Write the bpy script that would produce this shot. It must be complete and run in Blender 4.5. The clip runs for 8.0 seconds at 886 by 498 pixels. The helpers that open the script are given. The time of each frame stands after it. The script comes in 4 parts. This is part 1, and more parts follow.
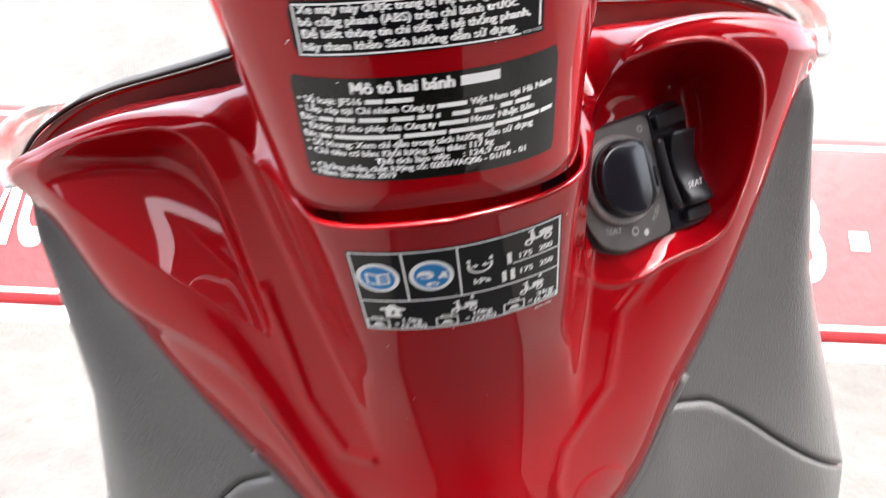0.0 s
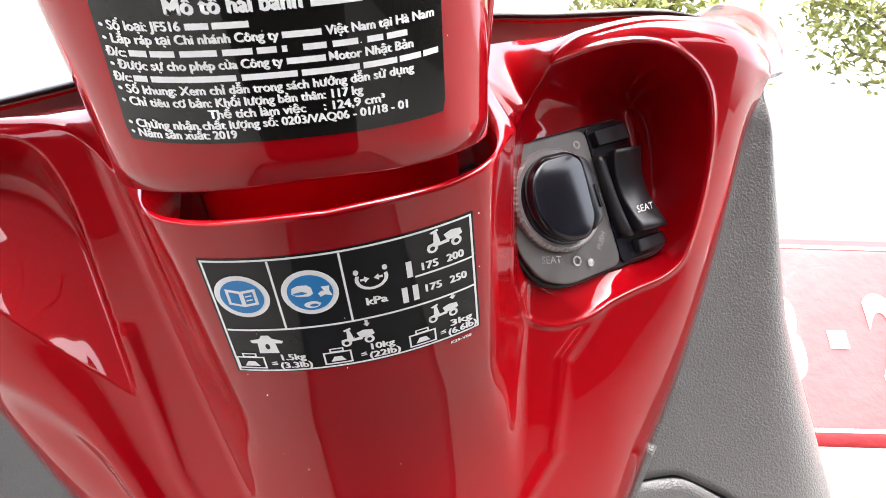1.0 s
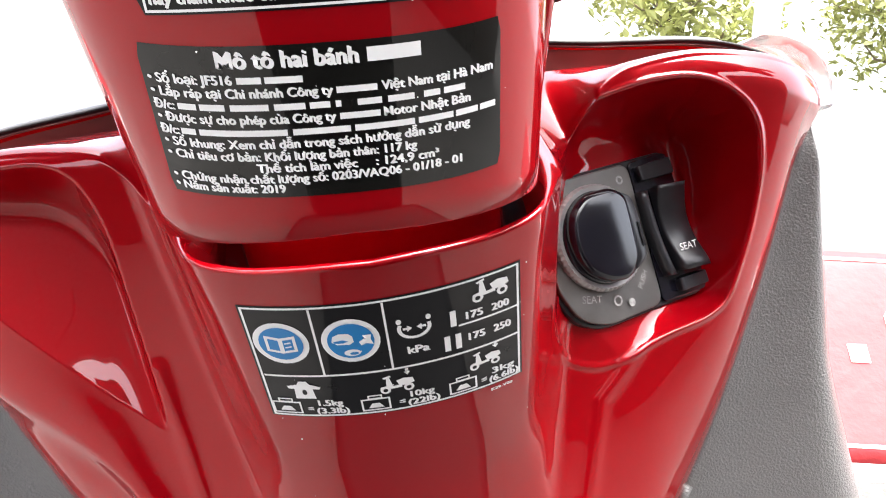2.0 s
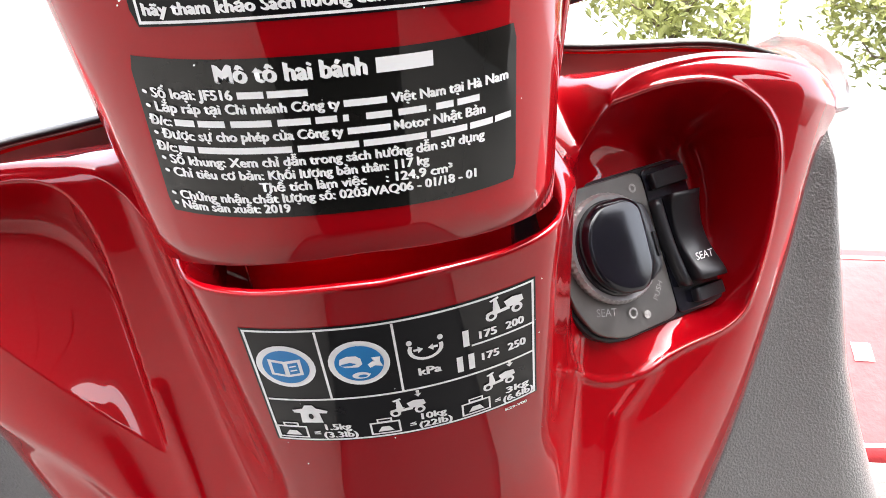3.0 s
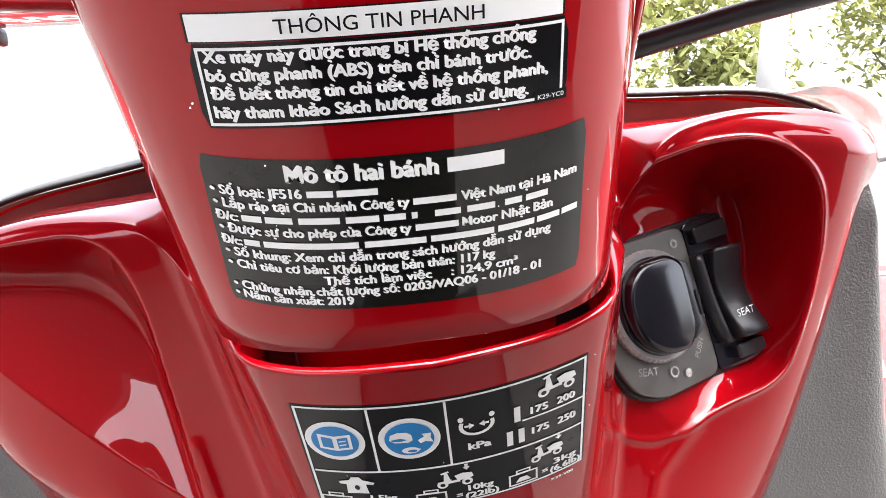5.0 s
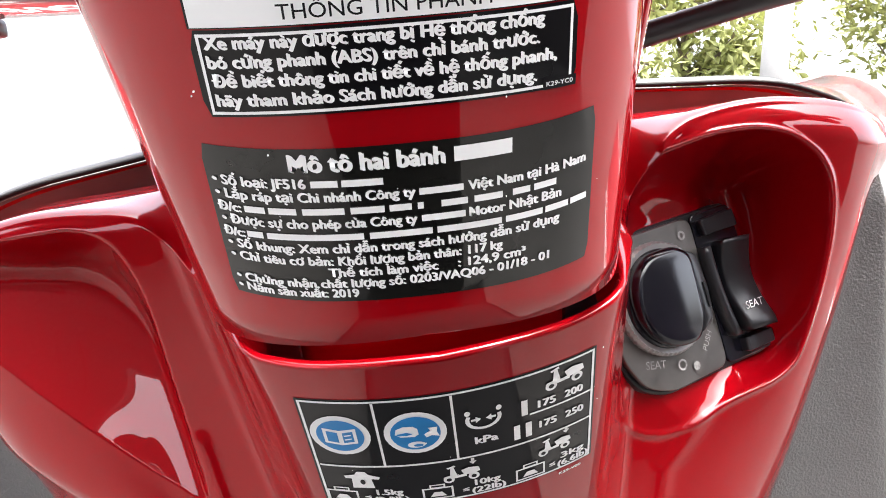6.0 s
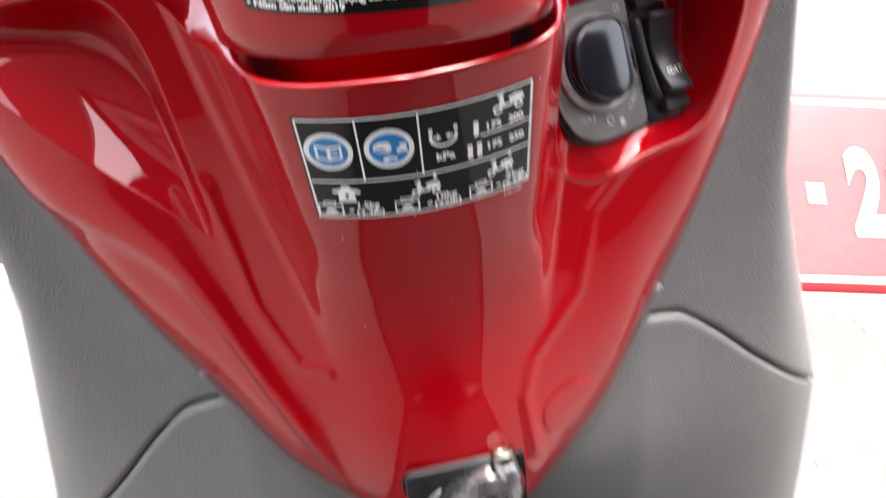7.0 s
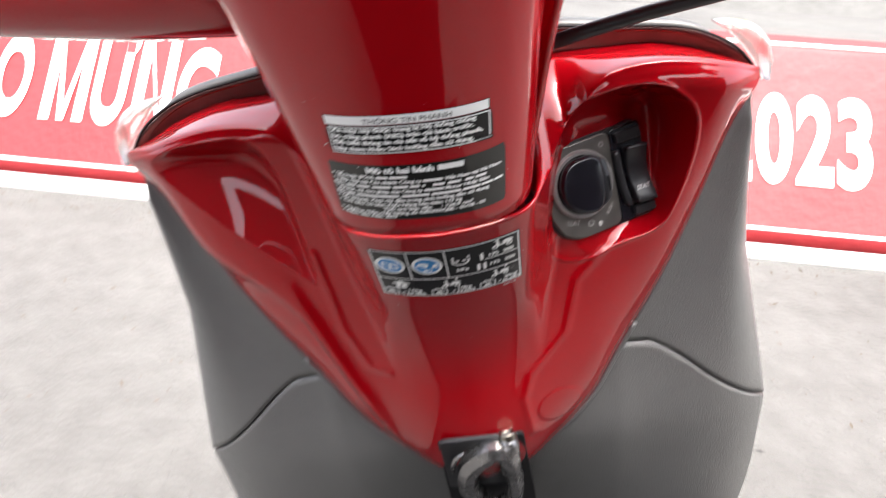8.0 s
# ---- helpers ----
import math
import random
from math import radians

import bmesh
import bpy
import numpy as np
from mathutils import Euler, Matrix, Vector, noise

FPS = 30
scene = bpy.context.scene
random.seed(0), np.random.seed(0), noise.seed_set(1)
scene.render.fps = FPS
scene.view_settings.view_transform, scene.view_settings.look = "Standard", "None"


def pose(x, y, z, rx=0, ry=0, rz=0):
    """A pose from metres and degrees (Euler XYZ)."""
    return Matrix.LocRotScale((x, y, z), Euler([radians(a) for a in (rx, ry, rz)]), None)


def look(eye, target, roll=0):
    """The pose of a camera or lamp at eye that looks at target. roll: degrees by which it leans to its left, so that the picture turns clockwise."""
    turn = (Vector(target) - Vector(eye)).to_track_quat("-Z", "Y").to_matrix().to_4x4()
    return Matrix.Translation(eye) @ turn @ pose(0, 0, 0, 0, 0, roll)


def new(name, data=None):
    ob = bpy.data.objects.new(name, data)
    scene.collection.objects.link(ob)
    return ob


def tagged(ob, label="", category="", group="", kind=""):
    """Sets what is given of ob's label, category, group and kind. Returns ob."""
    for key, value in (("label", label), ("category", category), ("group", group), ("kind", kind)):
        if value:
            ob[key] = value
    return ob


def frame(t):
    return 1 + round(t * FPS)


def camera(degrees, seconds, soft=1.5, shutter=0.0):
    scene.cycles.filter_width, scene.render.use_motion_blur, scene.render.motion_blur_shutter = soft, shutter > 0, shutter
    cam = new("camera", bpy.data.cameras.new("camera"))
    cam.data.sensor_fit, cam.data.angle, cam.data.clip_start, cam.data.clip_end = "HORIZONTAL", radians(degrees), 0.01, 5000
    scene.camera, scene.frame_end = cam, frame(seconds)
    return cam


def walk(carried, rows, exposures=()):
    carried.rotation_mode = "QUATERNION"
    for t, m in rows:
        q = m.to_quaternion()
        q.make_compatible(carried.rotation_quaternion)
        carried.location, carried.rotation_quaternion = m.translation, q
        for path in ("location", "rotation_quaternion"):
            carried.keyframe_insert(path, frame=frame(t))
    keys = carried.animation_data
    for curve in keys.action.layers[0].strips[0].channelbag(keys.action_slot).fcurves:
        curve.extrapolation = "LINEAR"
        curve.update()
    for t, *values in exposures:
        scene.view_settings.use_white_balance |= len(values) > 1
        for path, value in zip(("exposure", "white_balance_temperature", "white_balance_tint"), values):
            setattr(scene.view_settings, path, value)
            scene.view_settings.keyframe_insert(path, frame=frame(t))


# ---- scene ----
cam = camera(65.9, 8.0, soft=0.9, shutter=0.5)
PATH = [
    (0, (-0.177, 0.109, 0.851), (-0.014, 2.03, 0.317), 2.3),
    (0.5, (-0.157, 0.14, 0.835), (0.036, 2.115, 0.591), 3.1),
    (0.8, (-0.148, 0.149, 0.822), (0.069, 2.13, 0.653), 1.3),
    (1, (-0.143, 0.15, 0.808), (0.07, 2.128, 0.599), 1.9),
    (1.5, (-0.145, 0.151, 0.814), (0.054, 2.131, 0.607), 3.3),
    (2, (-0.152, 0.159, 0.821), (0.021, 2.14, 0.61), 2.9),
    (3.5, (-0.156, 0.169, 0.828), (0.021, 2.151, 0.626), 2.1),
    (4, (-0.161, 0.167, 0.838), (0.012, 2.15, 0.642), 2.8),
    (4.5, (-0.167, 0.17, 0.842), (-0.006, 2.155, 0.652), 2.9),
    (6, (-0.168, 0.176, 0.841), (-0.022, 2.16, 0.633), 2.5),
    (6.5, (-0.17, 0.162, 0.825), (0.026, 2.124, 0.487), 2.4),
    (7, (-0.173, 0.125, 0.814), (0.096, 2.003, 0.183), 2.8),
    (7.2, (-0.183, 0.095, 0.831), (0.098, 1.919, 0.058), 1.6),
    (7.5, (-0.172, 0.069, 0.88), (0.02, 1.879, 0.052), 2.0),
    (7.8, (-0.152, 0.047, 0.931), (-0.076, 1.868, 0.107), 2.8),
    (8, (-0.157, 0.026, 0.944), (-0.13, 1.821, 0.062), 3.4),
]
walk(cam, [(t, look(eye, target, roll)) for t, eye, target, roll in PATH], exposures=[(0.0, 2.45), (0.5, 2.75), (6.0, 2.65), (7.0, 2.6), (7.5, 2.53), (8.0, 2.1)])


# ---- world and light ----
SUN_ELEV, SUN_ROT = 79.0, 150.0
world = bpy.data.worlds.new("sky")
scene.world = world
world.use_nodes = True
_wn = world.node_tree
_sky = _wn.nodes.new("ShaderNodeTexSky")
_sky.sky_type = 'NISHITA'
_sky.sun_disc = False
_sky.sun_elevation = radians(SUN_ELEV)
_sky.sun_rotation = radians(SUN_ROT)
_sky.air_density, _sky.dust_density, _sky.ozone_density = 0.6, 6.0, 0.6
_haze = _wn.nodes.new("ShaderNodeHueSaturation")
_haze.inputs["Saturation"].default_value = 0.45
_haze.inputs["Value"].default_value = 1.7
_wn.links.new(_sky.outputs[0], _haze.inputs["Color"])
_wn.links.new(_haze.outputs[0], _wn.nodes["Background"].inputs[0])
_wn.nodes["Background"].inputs[1].default_value = 0.15
sun_data = bpy.data.lights.new("sun", 'SUN')
sun_data.energy, sun_data.angle, sun_data.color = 1.25, radians(25.0), (1.0, 0.95, 0.87)
sun = new("sun", sun_data)
_a, _e = radians(SUN_ROT), radians(SUN_ELEV)
sun.matrix_world = look((math.sin(_a) * math.cos(_e) * 20, math.cos(_a) * math.cos(_e) * 20, math.sin(_e) * 20), (0, 0, 0))


# ---- materials ----
def material(name, color, rough=0.5, metal=0.0, coat=0.0, coat_rough=0.03, vary=0.15, scale=30.0, bump=0.0, bump_scale=200.0, second=None, spec=0.5, rough_vary=0.08):
    """A surface with mottling at two scales and fine relief."""
    m = bpy.data.materials.new(name)
    m.use_nodes = True
    nt = m.node_tree
    b = nt.nodes["Principled BSDF"]
    b.inputs["Metallic"].default_value = metal
    b.inputs["Coat Weight"].default_value = coat
    b.inputs["Coat Roughness"].default_value = coat_rough
    b.inputs["Coat IOR"].default_value = 1.5
    b.inputs["Specular IOR Level"].default_value = spec
    tc = nt.nodes.new("ShaderNodeTexCoord")
    n1 = nt.nodes.new("ShaderNodeTexNoise")
    n1.inputs["Scale"].default_value = scale
    n1.inputs["Detail"].default_value = 8
    n2 = nt.nodes.new("ShaderNodeTexNoise")
    n2.inputs["Scale"].default_value = scale / 7.0
    n2.inputs["Detail"].default_value = 4
    for n in (n1, n2):
        nt.links.new(tc.outputs["Object"], n.inputs["Vector"])
    mix = nt.nodes.new("ShaderNodeMix")
    mix.data_type = 'FLOAT'
    mix.inputs[0].default_value = 0.5
    nt.links.new(n1.outputs["Fac"], mix.inputs[2])
    nt.links.new(n2.outputs["Fac"], mix.inputs[3])
    ramp = nt.nodes.new("ShaderNodeValToRGB")
    lo = second or [c * (1 - vary) for c in color]
    hi = color if second else [min(1.0, c * (1 + vary)) for c in color]
    ramp.color_ramp.elements[0].position, ramp.color_ramp.elements[1].position = 0.36, 0.64
    ramp.color_ramp.elements[0].color = (*lo, 1)
    ramp.color_ramp.elements[1].color = (*hi, 1)
    nt.links.new(mix.outputs[0], ramp.inputs[0])
    nt.links.new(ramp.outputs[0], b.inputs["Base Color"])
    mr = nt.nodes.new("ShaderNodeMapRange")
    mr.inputs[3].default_value = max(0.01, rough - rough_vary)
    mr.inputs[4].default_value = min(1.0, rough + rough_vary)
    nt.links.new(n1.outputs["Fac"], mr.inputs[0])
    nt.links.new(mr.outputs[0], b.inputs["Roughness"])
    if bump:
        n3 = nt.nodes.new("ShaderNodeTexNoise")
        n3.inputs["Scale"].default_value = bump_scale
        n3.inputs["Detail"].default_value = 4
        nt.links.new(tc.outputs["Object"], n3.inputs["Vector"])
        bp = nt.nodes.new("ShaderNodeBump")
        bp.inputs["Strength"].default_value = bump
        bp.inputs["Distance"].default_value = 0.6 / bump_scale
        nt.links.new(n3.outputs["Fac"], bp.inputs["Height"])
        nt.links.new(bp.outputs[0], b.inputs["Normal"])
    return m


RED = material("candy_red_paint", (0.315, 0.0009, 0.0046), rough=0.42, metal=0.22, coat=1.0, coat_rough=0.0, vary=0.02, scale=60, rough_vary=0.012, spec=0.0, bump=0.012, bump_scale=26)
RED.node_tree.nodes["Principled BSDF"].inputs["Coat IOR"].default_value = 1.5
RED.node_tree.nodes["Noise Texture.002"].inputs["Detail"].default_value = 0.5
RED.node_tree.links.new(next(n for n in RED.node_tree.nodes if n.type == 'BUMP').outputs[0], RED.node_tree.nodes["Principled BSDF"].inputs["Coat Normal"])
GREY = material("grained_grey_plastic", (0.110, 0.109, 0.106), rough=0.36, spec=0.7, vary=0.06, scale=60, bump=0.9, bump_scale=900)
BLACK = material("black_plastic", (0.012, 0.012, 0.014), rough=0.34, vary=0.2, scale=80, bump=0.1, bump_scale=1200)
GLOSS = material("gloss_black_plastic", (0.006, 0.006, 0.010), rough=0.16, vary=0.2, scale=60)
PLATE = material("satin_bronze_grey_plate", (0.20, 0.19, 0.178), rough=0.33, metal=0.85, vary=0.1, scale=120)
LINING = material("dusty_brown_plastic", (0.16, 0.088, 0.082), rough=0.5, spec=0.3, vary=0.2, scale=40)
HOOK = material("satin_gunmetal", (0.26, 0.255, 0.255), rough=0.27, metal=0.95, vary=0.2, scale=90)
RUBBER = material("black_rubber", (0.012, 0.012, 0.013), rough=0.6, spec=0.18, vary=0.2, scale=90, bump=0.2, bump_scale=500)
HOSE = material("dusty_black_hose", (0.032, 0.032, 0.034), rough=0.38, vary=0.2, scale=90)
STEEL = material("zinc_plated_steel", (0.25, 0.235, 0.20), rough=0.3, metal=1.0, vary=0.12, scale=150)
RING = material("pale_grey_ribbing", (0.34, 0.33, 0.32), rough=0.4, metal=0.4, vary=0.15, scale=200)
MARK = material("worn_pale_print", (0.40, 0.39, 0.37), rough=0.5, vary=0.4, scale=900)
DARKTRIM = material("dark_grey_moulding", (0.05, 0.05, 0.05), rough=0.45, vary=0.1, scale=60)
LENS = material("clear_lamp_plastic", (0.80, 0.79, 0.77), rough=0.2, coat=1.0, vary=0.05, scale=40)
LENS.node_tree.nodes["Principled BSDF"].inputs["Transmission Weight"].default_value = 0.85
LENS.node_tree.nodes["Principled BSDF"].inputs["IOR"].default_value = 1.25
STICKER_BLACK = material("black_sticker_vinyl", (0.004, 0.004, 0.005), rough=0.3, spec=0.1, coat=0.5, coat_rough=0.04, vary=0.1, scale=60)
INK_BLACK = material("black_printed_ink", (0.006, 0.006, 0.007), rough=0.7, spec=0.1, vary=0.1, scale=80)
STICKER_GREY = material("charcoal_sticker_vinyl", (0.006, 0.006, 0.005), rough=0.3, spec=0.1, coat=1.0, coat_rough=0.04, vary=0.1, scale=60)
STICKER_WHITE = material("white_sticker_ink", (0.86, 0.86, 0.85), rough=0.5, vary=0.02, scale=80)
STICKER_BLUE = material("blue_sticker_ink", (0.012, 0.20, 0.50), rough=0.35, vary=0.05, scale=80)
GROUND = material("pale_sandy_concrete", (0.092, 0.090, 0.086), rough=0.9, vary=0.16, scale=14.0, bump=1.0, bump_scale=70, second=(0.060, 0.058, 0.055))
BANNER_RED = material("red_banner_cloth", (0.24, 0.011, 0.014), rough=0.55, vary=0.08, scale=14, bump=0.15, bump_scale=25)
BANNER_WHITE = material("white_banner_print", (0.80, 0.79, 0.77), rough=0.55, vary=0.04, scale=14)
CONCRETE = material("grey_concrete_post", (0.42, 0.41, 0.39), rough=0.85, vary=0.12, scale=6, bump=0.3, bump_scale=50)
BARK = material("brown_bark", (0.20, 0.16, 0.11), rough=0.9, vary=0.3, scale=18, bump=0.8, bump_scale=40)
LEAF = material("yellow_green_leaf", (0.52, 0.55, 0.22), rough=0.6, vary=0.4, scale=1.6, second=(0.25, 0.26, 0.08))
DRYLEAF = material("dry_leaf_litter", (0.060, 0.045, 0.034), rough=0.9, vary=0.35, scale=30)
# near-black, for the added walls that the red paint reflects
DARK_WOOD = material("dark_plank_backdrop", (0.035, 0.026, 0.020), rough=0.5, vary=0.3, scale=12)


# ---- tools ----
def dense(table, n=160):
    """A table of (key, value) filled in along a smooth curve that does not overshoot."""
    k = np.array([r[0] for r in table], float)
    v = np.array([r[1] for r in table], float)
    h, d = np.diff(k), np.diff(v) / np.diff(k)
    m = np.zeros(len(k))
    m[0], m[-1] = d[0], d[-1]
    for i in range(1, len(k) - 1):
        if d[i - 1] * d[i] > 0:
            w1, w2 = 2 * h[i] + h[i - 1], h[i] + 2 * h[i - 1]
            m[i] = (w1 + w2) / (w1 / d[i - 1] + w2 / d[i])
    out = []
    for q in np.linspace(k[0], k[-1], n):
        i = min(len(h) - 1, max(0, int(np.searchsorted(k, q) - 1)))
        t = (q - k[i]) / h[i]
        out.append((float(q), float((2 * t ** 3 - 3 * t * t + 1) * v[i] + (t ** 3 - 2 * t * t + t) * h[i] * m[i] + (3 * t * t - 2 * t ** 3) * v[i + 1] + (t ** 3 - t * t) * h[i] * m[i + 1])))
    return out


def lookup(t, table):
    """The value at t in a table of (key, value)."""
    if t <= table[0][0]:
        return table[0][1]
    if t >= table[-1][0]:
        return table[-1][1]
    lo, hi = 0, len(table) - 1
    while hi - lo > 1:
        mid = (lo + hi) // 2
        if table[mid][0] <= t:
            lo = mid
        else:
            hi = mid
    (a, va), (b, vb) = table[lo], table[hi]
    return va + (vb - va) * (t - a) / (b - a)


def step(a, b, v):
    v = min(1.0, max(0.0, (v - a) / (b - a)))
    return v * v * (3 - 2 * v)


def softmin(a, b, k):
    h = min(1.0, max(0.0, 0.5 + 0.5 * (b - a) / k))
    return b + (a - b) * h - k * h * (1 - h)


def inside(x, z, poly):
    """Distance to the outline of a polygon, positive within it."""
    best, odd = 1e9, False
    for (ax, az), (bx, bz) in zip(poly, poly[1:] + poly[:1]):
        dx, dz = bx - ax, bz - az
        t = min(1.0, max(0.0, ((x - ax) * dx + (z - az) * dz) / (dx * dx + dz * dz)))
        best = min(best, math.hypot(x - ax - t * dx, z - az - t * dz))
        if (az > z) != (bz > z) and x < ax + (z - az) / (bz - az) * dx:
            odd = not odd
    return best if odd else -best


def round_poly(points, radius=0.25, cuts=4):
    """A closed outline with its corners rounded off."""
    out = []
    n = len(points)
    for i in range(n):
        p, a, b = Vector(points[i]), Vector(points[i - 1]), Vector(points[(i + 1) % n])
        r = min(radius, 0.45 * (a - p).length, 0.45 * (b - p).length)
        p0, p1 = p + (a - p).normalized() * r, p + (b - p).normalized() * r
        for k in range(cuts + 1):
            t = k / cuts
            q = p0 * (1 - t) ** 2 + p * 2 * t * (1 - t) + p1 * t * t
            out.append(tuple(q))
    return out


def finish(bm, smooth=True):
    bmesh.ops.remove_doubles(bm, verts=bm.verts, dist=1e-6)
    bmesh.ops.recalc_face_normals(bm, faces=bm.faces)
    for f in bm.faces:
        f.smooth = smooth
    return bm


def part(name, bm, mat, parent=None, label="", smooth=True, recalc=True):
    """Links a bmesh as one mesh object under a thing or a part."""
    if recalc:
        finish(bm, smooth)
    me = bpy.data.meshes.new(name)
    bm.to_mesh(me)
    bm.free()
    me.materials.append(mat)
    ob = new(name, me)
    if parent:
        ob.parent = parent
    if label:
        ob["label"] = label
    return ob


def solid(ob, thick, offset=-1.0, face=(0, -1, 0)):
    """Gives a sheet its thickness, behind the side that faces that way."""
    me = ob.data
    total = Vector()
    for p in me.polygons:
        total += p.normal * p.area
    if total.dot(Vector(face)) < 0:
        me.flip_normals()
    mod = ob.modifiers.new("thickness", 'SOLIDIFY')
    mod.thickness, mod.offset = thick, offset
    return ob


def sheet(bm, rows, close=False):
    """Quads between rows of places."""
    vs = [[bm.verts.new(p) for p in row] for row in rows]
    for r0, r1 in zip(vs, vs[1:]):
        n = len(r0)
        for i in range(n if close else n - 1):
            j = (i + 1) % n
            bm.faces.new((r0[i], r0[j], r1[j], r1[i]))
    return vs


def box(bm, size, m=Matrix(), bevel=0.0, segments=2):
    r = bmesh.ops.create_cube(bm, size=1.0, matrix=m @ Matrix.Diagonal((*size, 1)))
    if bevel:
        edges = list({e for v in r["verts"] for e in v.link_edges})
        bmesh.ops.bevel(bm, geom=edges, offset=bevel, segments=segments, affect='EDGES', profile=0.6)
    return bm


def slab(bm, outline, depth, m=Matrix(), bevel=0.0):
    """An outline in x and y raised to depth along z, its upper edge bevelled in."""
    n = len(outline)
    cx, cy = sum(p[0] for p in outline) / n, sum(p[1] for p in outline) / n
    levels = [(0.0, 0.0), (depth - bevel, 0.0), (depth - bevel * 0.3, bevel * 0.3), (depth, bevel)] if bevel else [(0.0, 0.0), (depth, 0.0)]
    rings = []
    for z, inset in levels:
        ring = []
        for x, y in outline:
            d = math.hypot(x - cx, y - cy) or 1
            ring.append(bm.verts.new(m @ Vector((x - (x - cx) / d * inset, y - (y - cy) / d * inset, z))))
        rings.append(ring)
    for a, b in zip(rings, rings[1:]):
        for i in range(n):
            bm.faces.new((a[i], a[(i + 1) % n], b[(i + 1) % n], b[i]))
    bm.faces.new(rings[0][::-1])
    bm.faces.new(rings[-1])
    return bm


def tube(bm, pts, radius, sides=12, cap=True):
    pts = [Vector(p) for p in pts]
    rings = []
    for i, p in enumerate(pts):
        d = (pts[min(i + 1, len(pts) - 1)] - pts[max(i - 1, 0)]).normalized()
        a = d.cross(Vector((0.13, 0.21, 0.97))).normalized()
        b = d.cross(a)
        r = radius[i] if isinstance(radius, (list, tuple)) else radius
        rings.append([p + (a * math.cos(2 * math.pi * k / sides) + b * math.sin(2 * math.pi * k / sides)) * r for k in range(sides)])
    vs = sheet(bm, rings, close=True)
    if cap:
        bm.faces.new(vs[0][::-1])
        bm.faces.new(vs[-1])
    return bm


def glyphs(body, size, bold=0.0, narrow=1.0, align='LEFT', spacing=1.0, detail=3):
    """Flat letters in the built-in font: places in x, y and faces."""
    c = bpy.data.curves.new("letters", 'FONT')
    c.body, c.size, c.offset, c.align_x, c.resolution_u, c.space_character = body, size, bold, align, detail, spacing
    ob = bpy.data.objects.new("letters", c)
    scene.collection.objects.link(ob)
    me = bpy.data.meshes.new_from_object(ob.evaluated_get(bpy.context.evaluated_depsgraph_get()))
    out = [(v.co.x * narrow, v.co.y) for v in me.vertices], [tuple(p.vertices) for p in me.polygons]
    bpy.data.objects.remove(ob)
    bpy.data.curves.remove(c)
    bpy.data.meshes.remove(me)
    return out


# ---- setting: ground, walls, banner, trees ----
def rise(x, y):
    """Height of the ground: flat round the scooter, a pale slope beyond the banner."""
    return 2.3 * step(4.0, 10.5, y) if y > 4.0 else 0.0


def ground():
    bm = bmesh.new()
    xs = sorted({*np.linspace(-4, 5, 46).round(3).tolist(), *np.linspace(6, 16, 11).tolist(), *np.linspace(-16, -6, 11).tolist(), -400.0, -60.0, 60.0, 400.0})
    ys = sorted({*np.linspace(-3, 12, 76).round(3).tolist(), -400.0, -60.0, -12.0, 15.0, 60.0, 400.0})
    sheet(bm, [[(x, y, rise(x, y) + (0.006 * noise.noise((x * 0.9, y * 0.9, 0)) if abs(x) < 6 and -4 < y < 12 else 0.0)) for x in xs] for y in ys])
    return tagged(part("ground", bm, GROUND), "pale dusty sunlit concrete ground rising beyond the banner", "ground", kind="structure")


ground()


BE, BU = Vector((0.99458, -0.10401, 0.0)), Vector((0.0647, 0.6118, 0.7883))
BN = BE.cross(BU).normalized()
BU = BN.cross(BE).normalized()
B0 = Vector((1.074, 1.973, 0.0))


def on_banner(s, r, lift=0.0):
    sway = 0.006 * math.sin(2.1 * s + 0.4) * r + 0.004 * noise.noise((s * 3, r * 4, 2))
    return B0 + BE * s + BU * r + BN * (lift + sway)


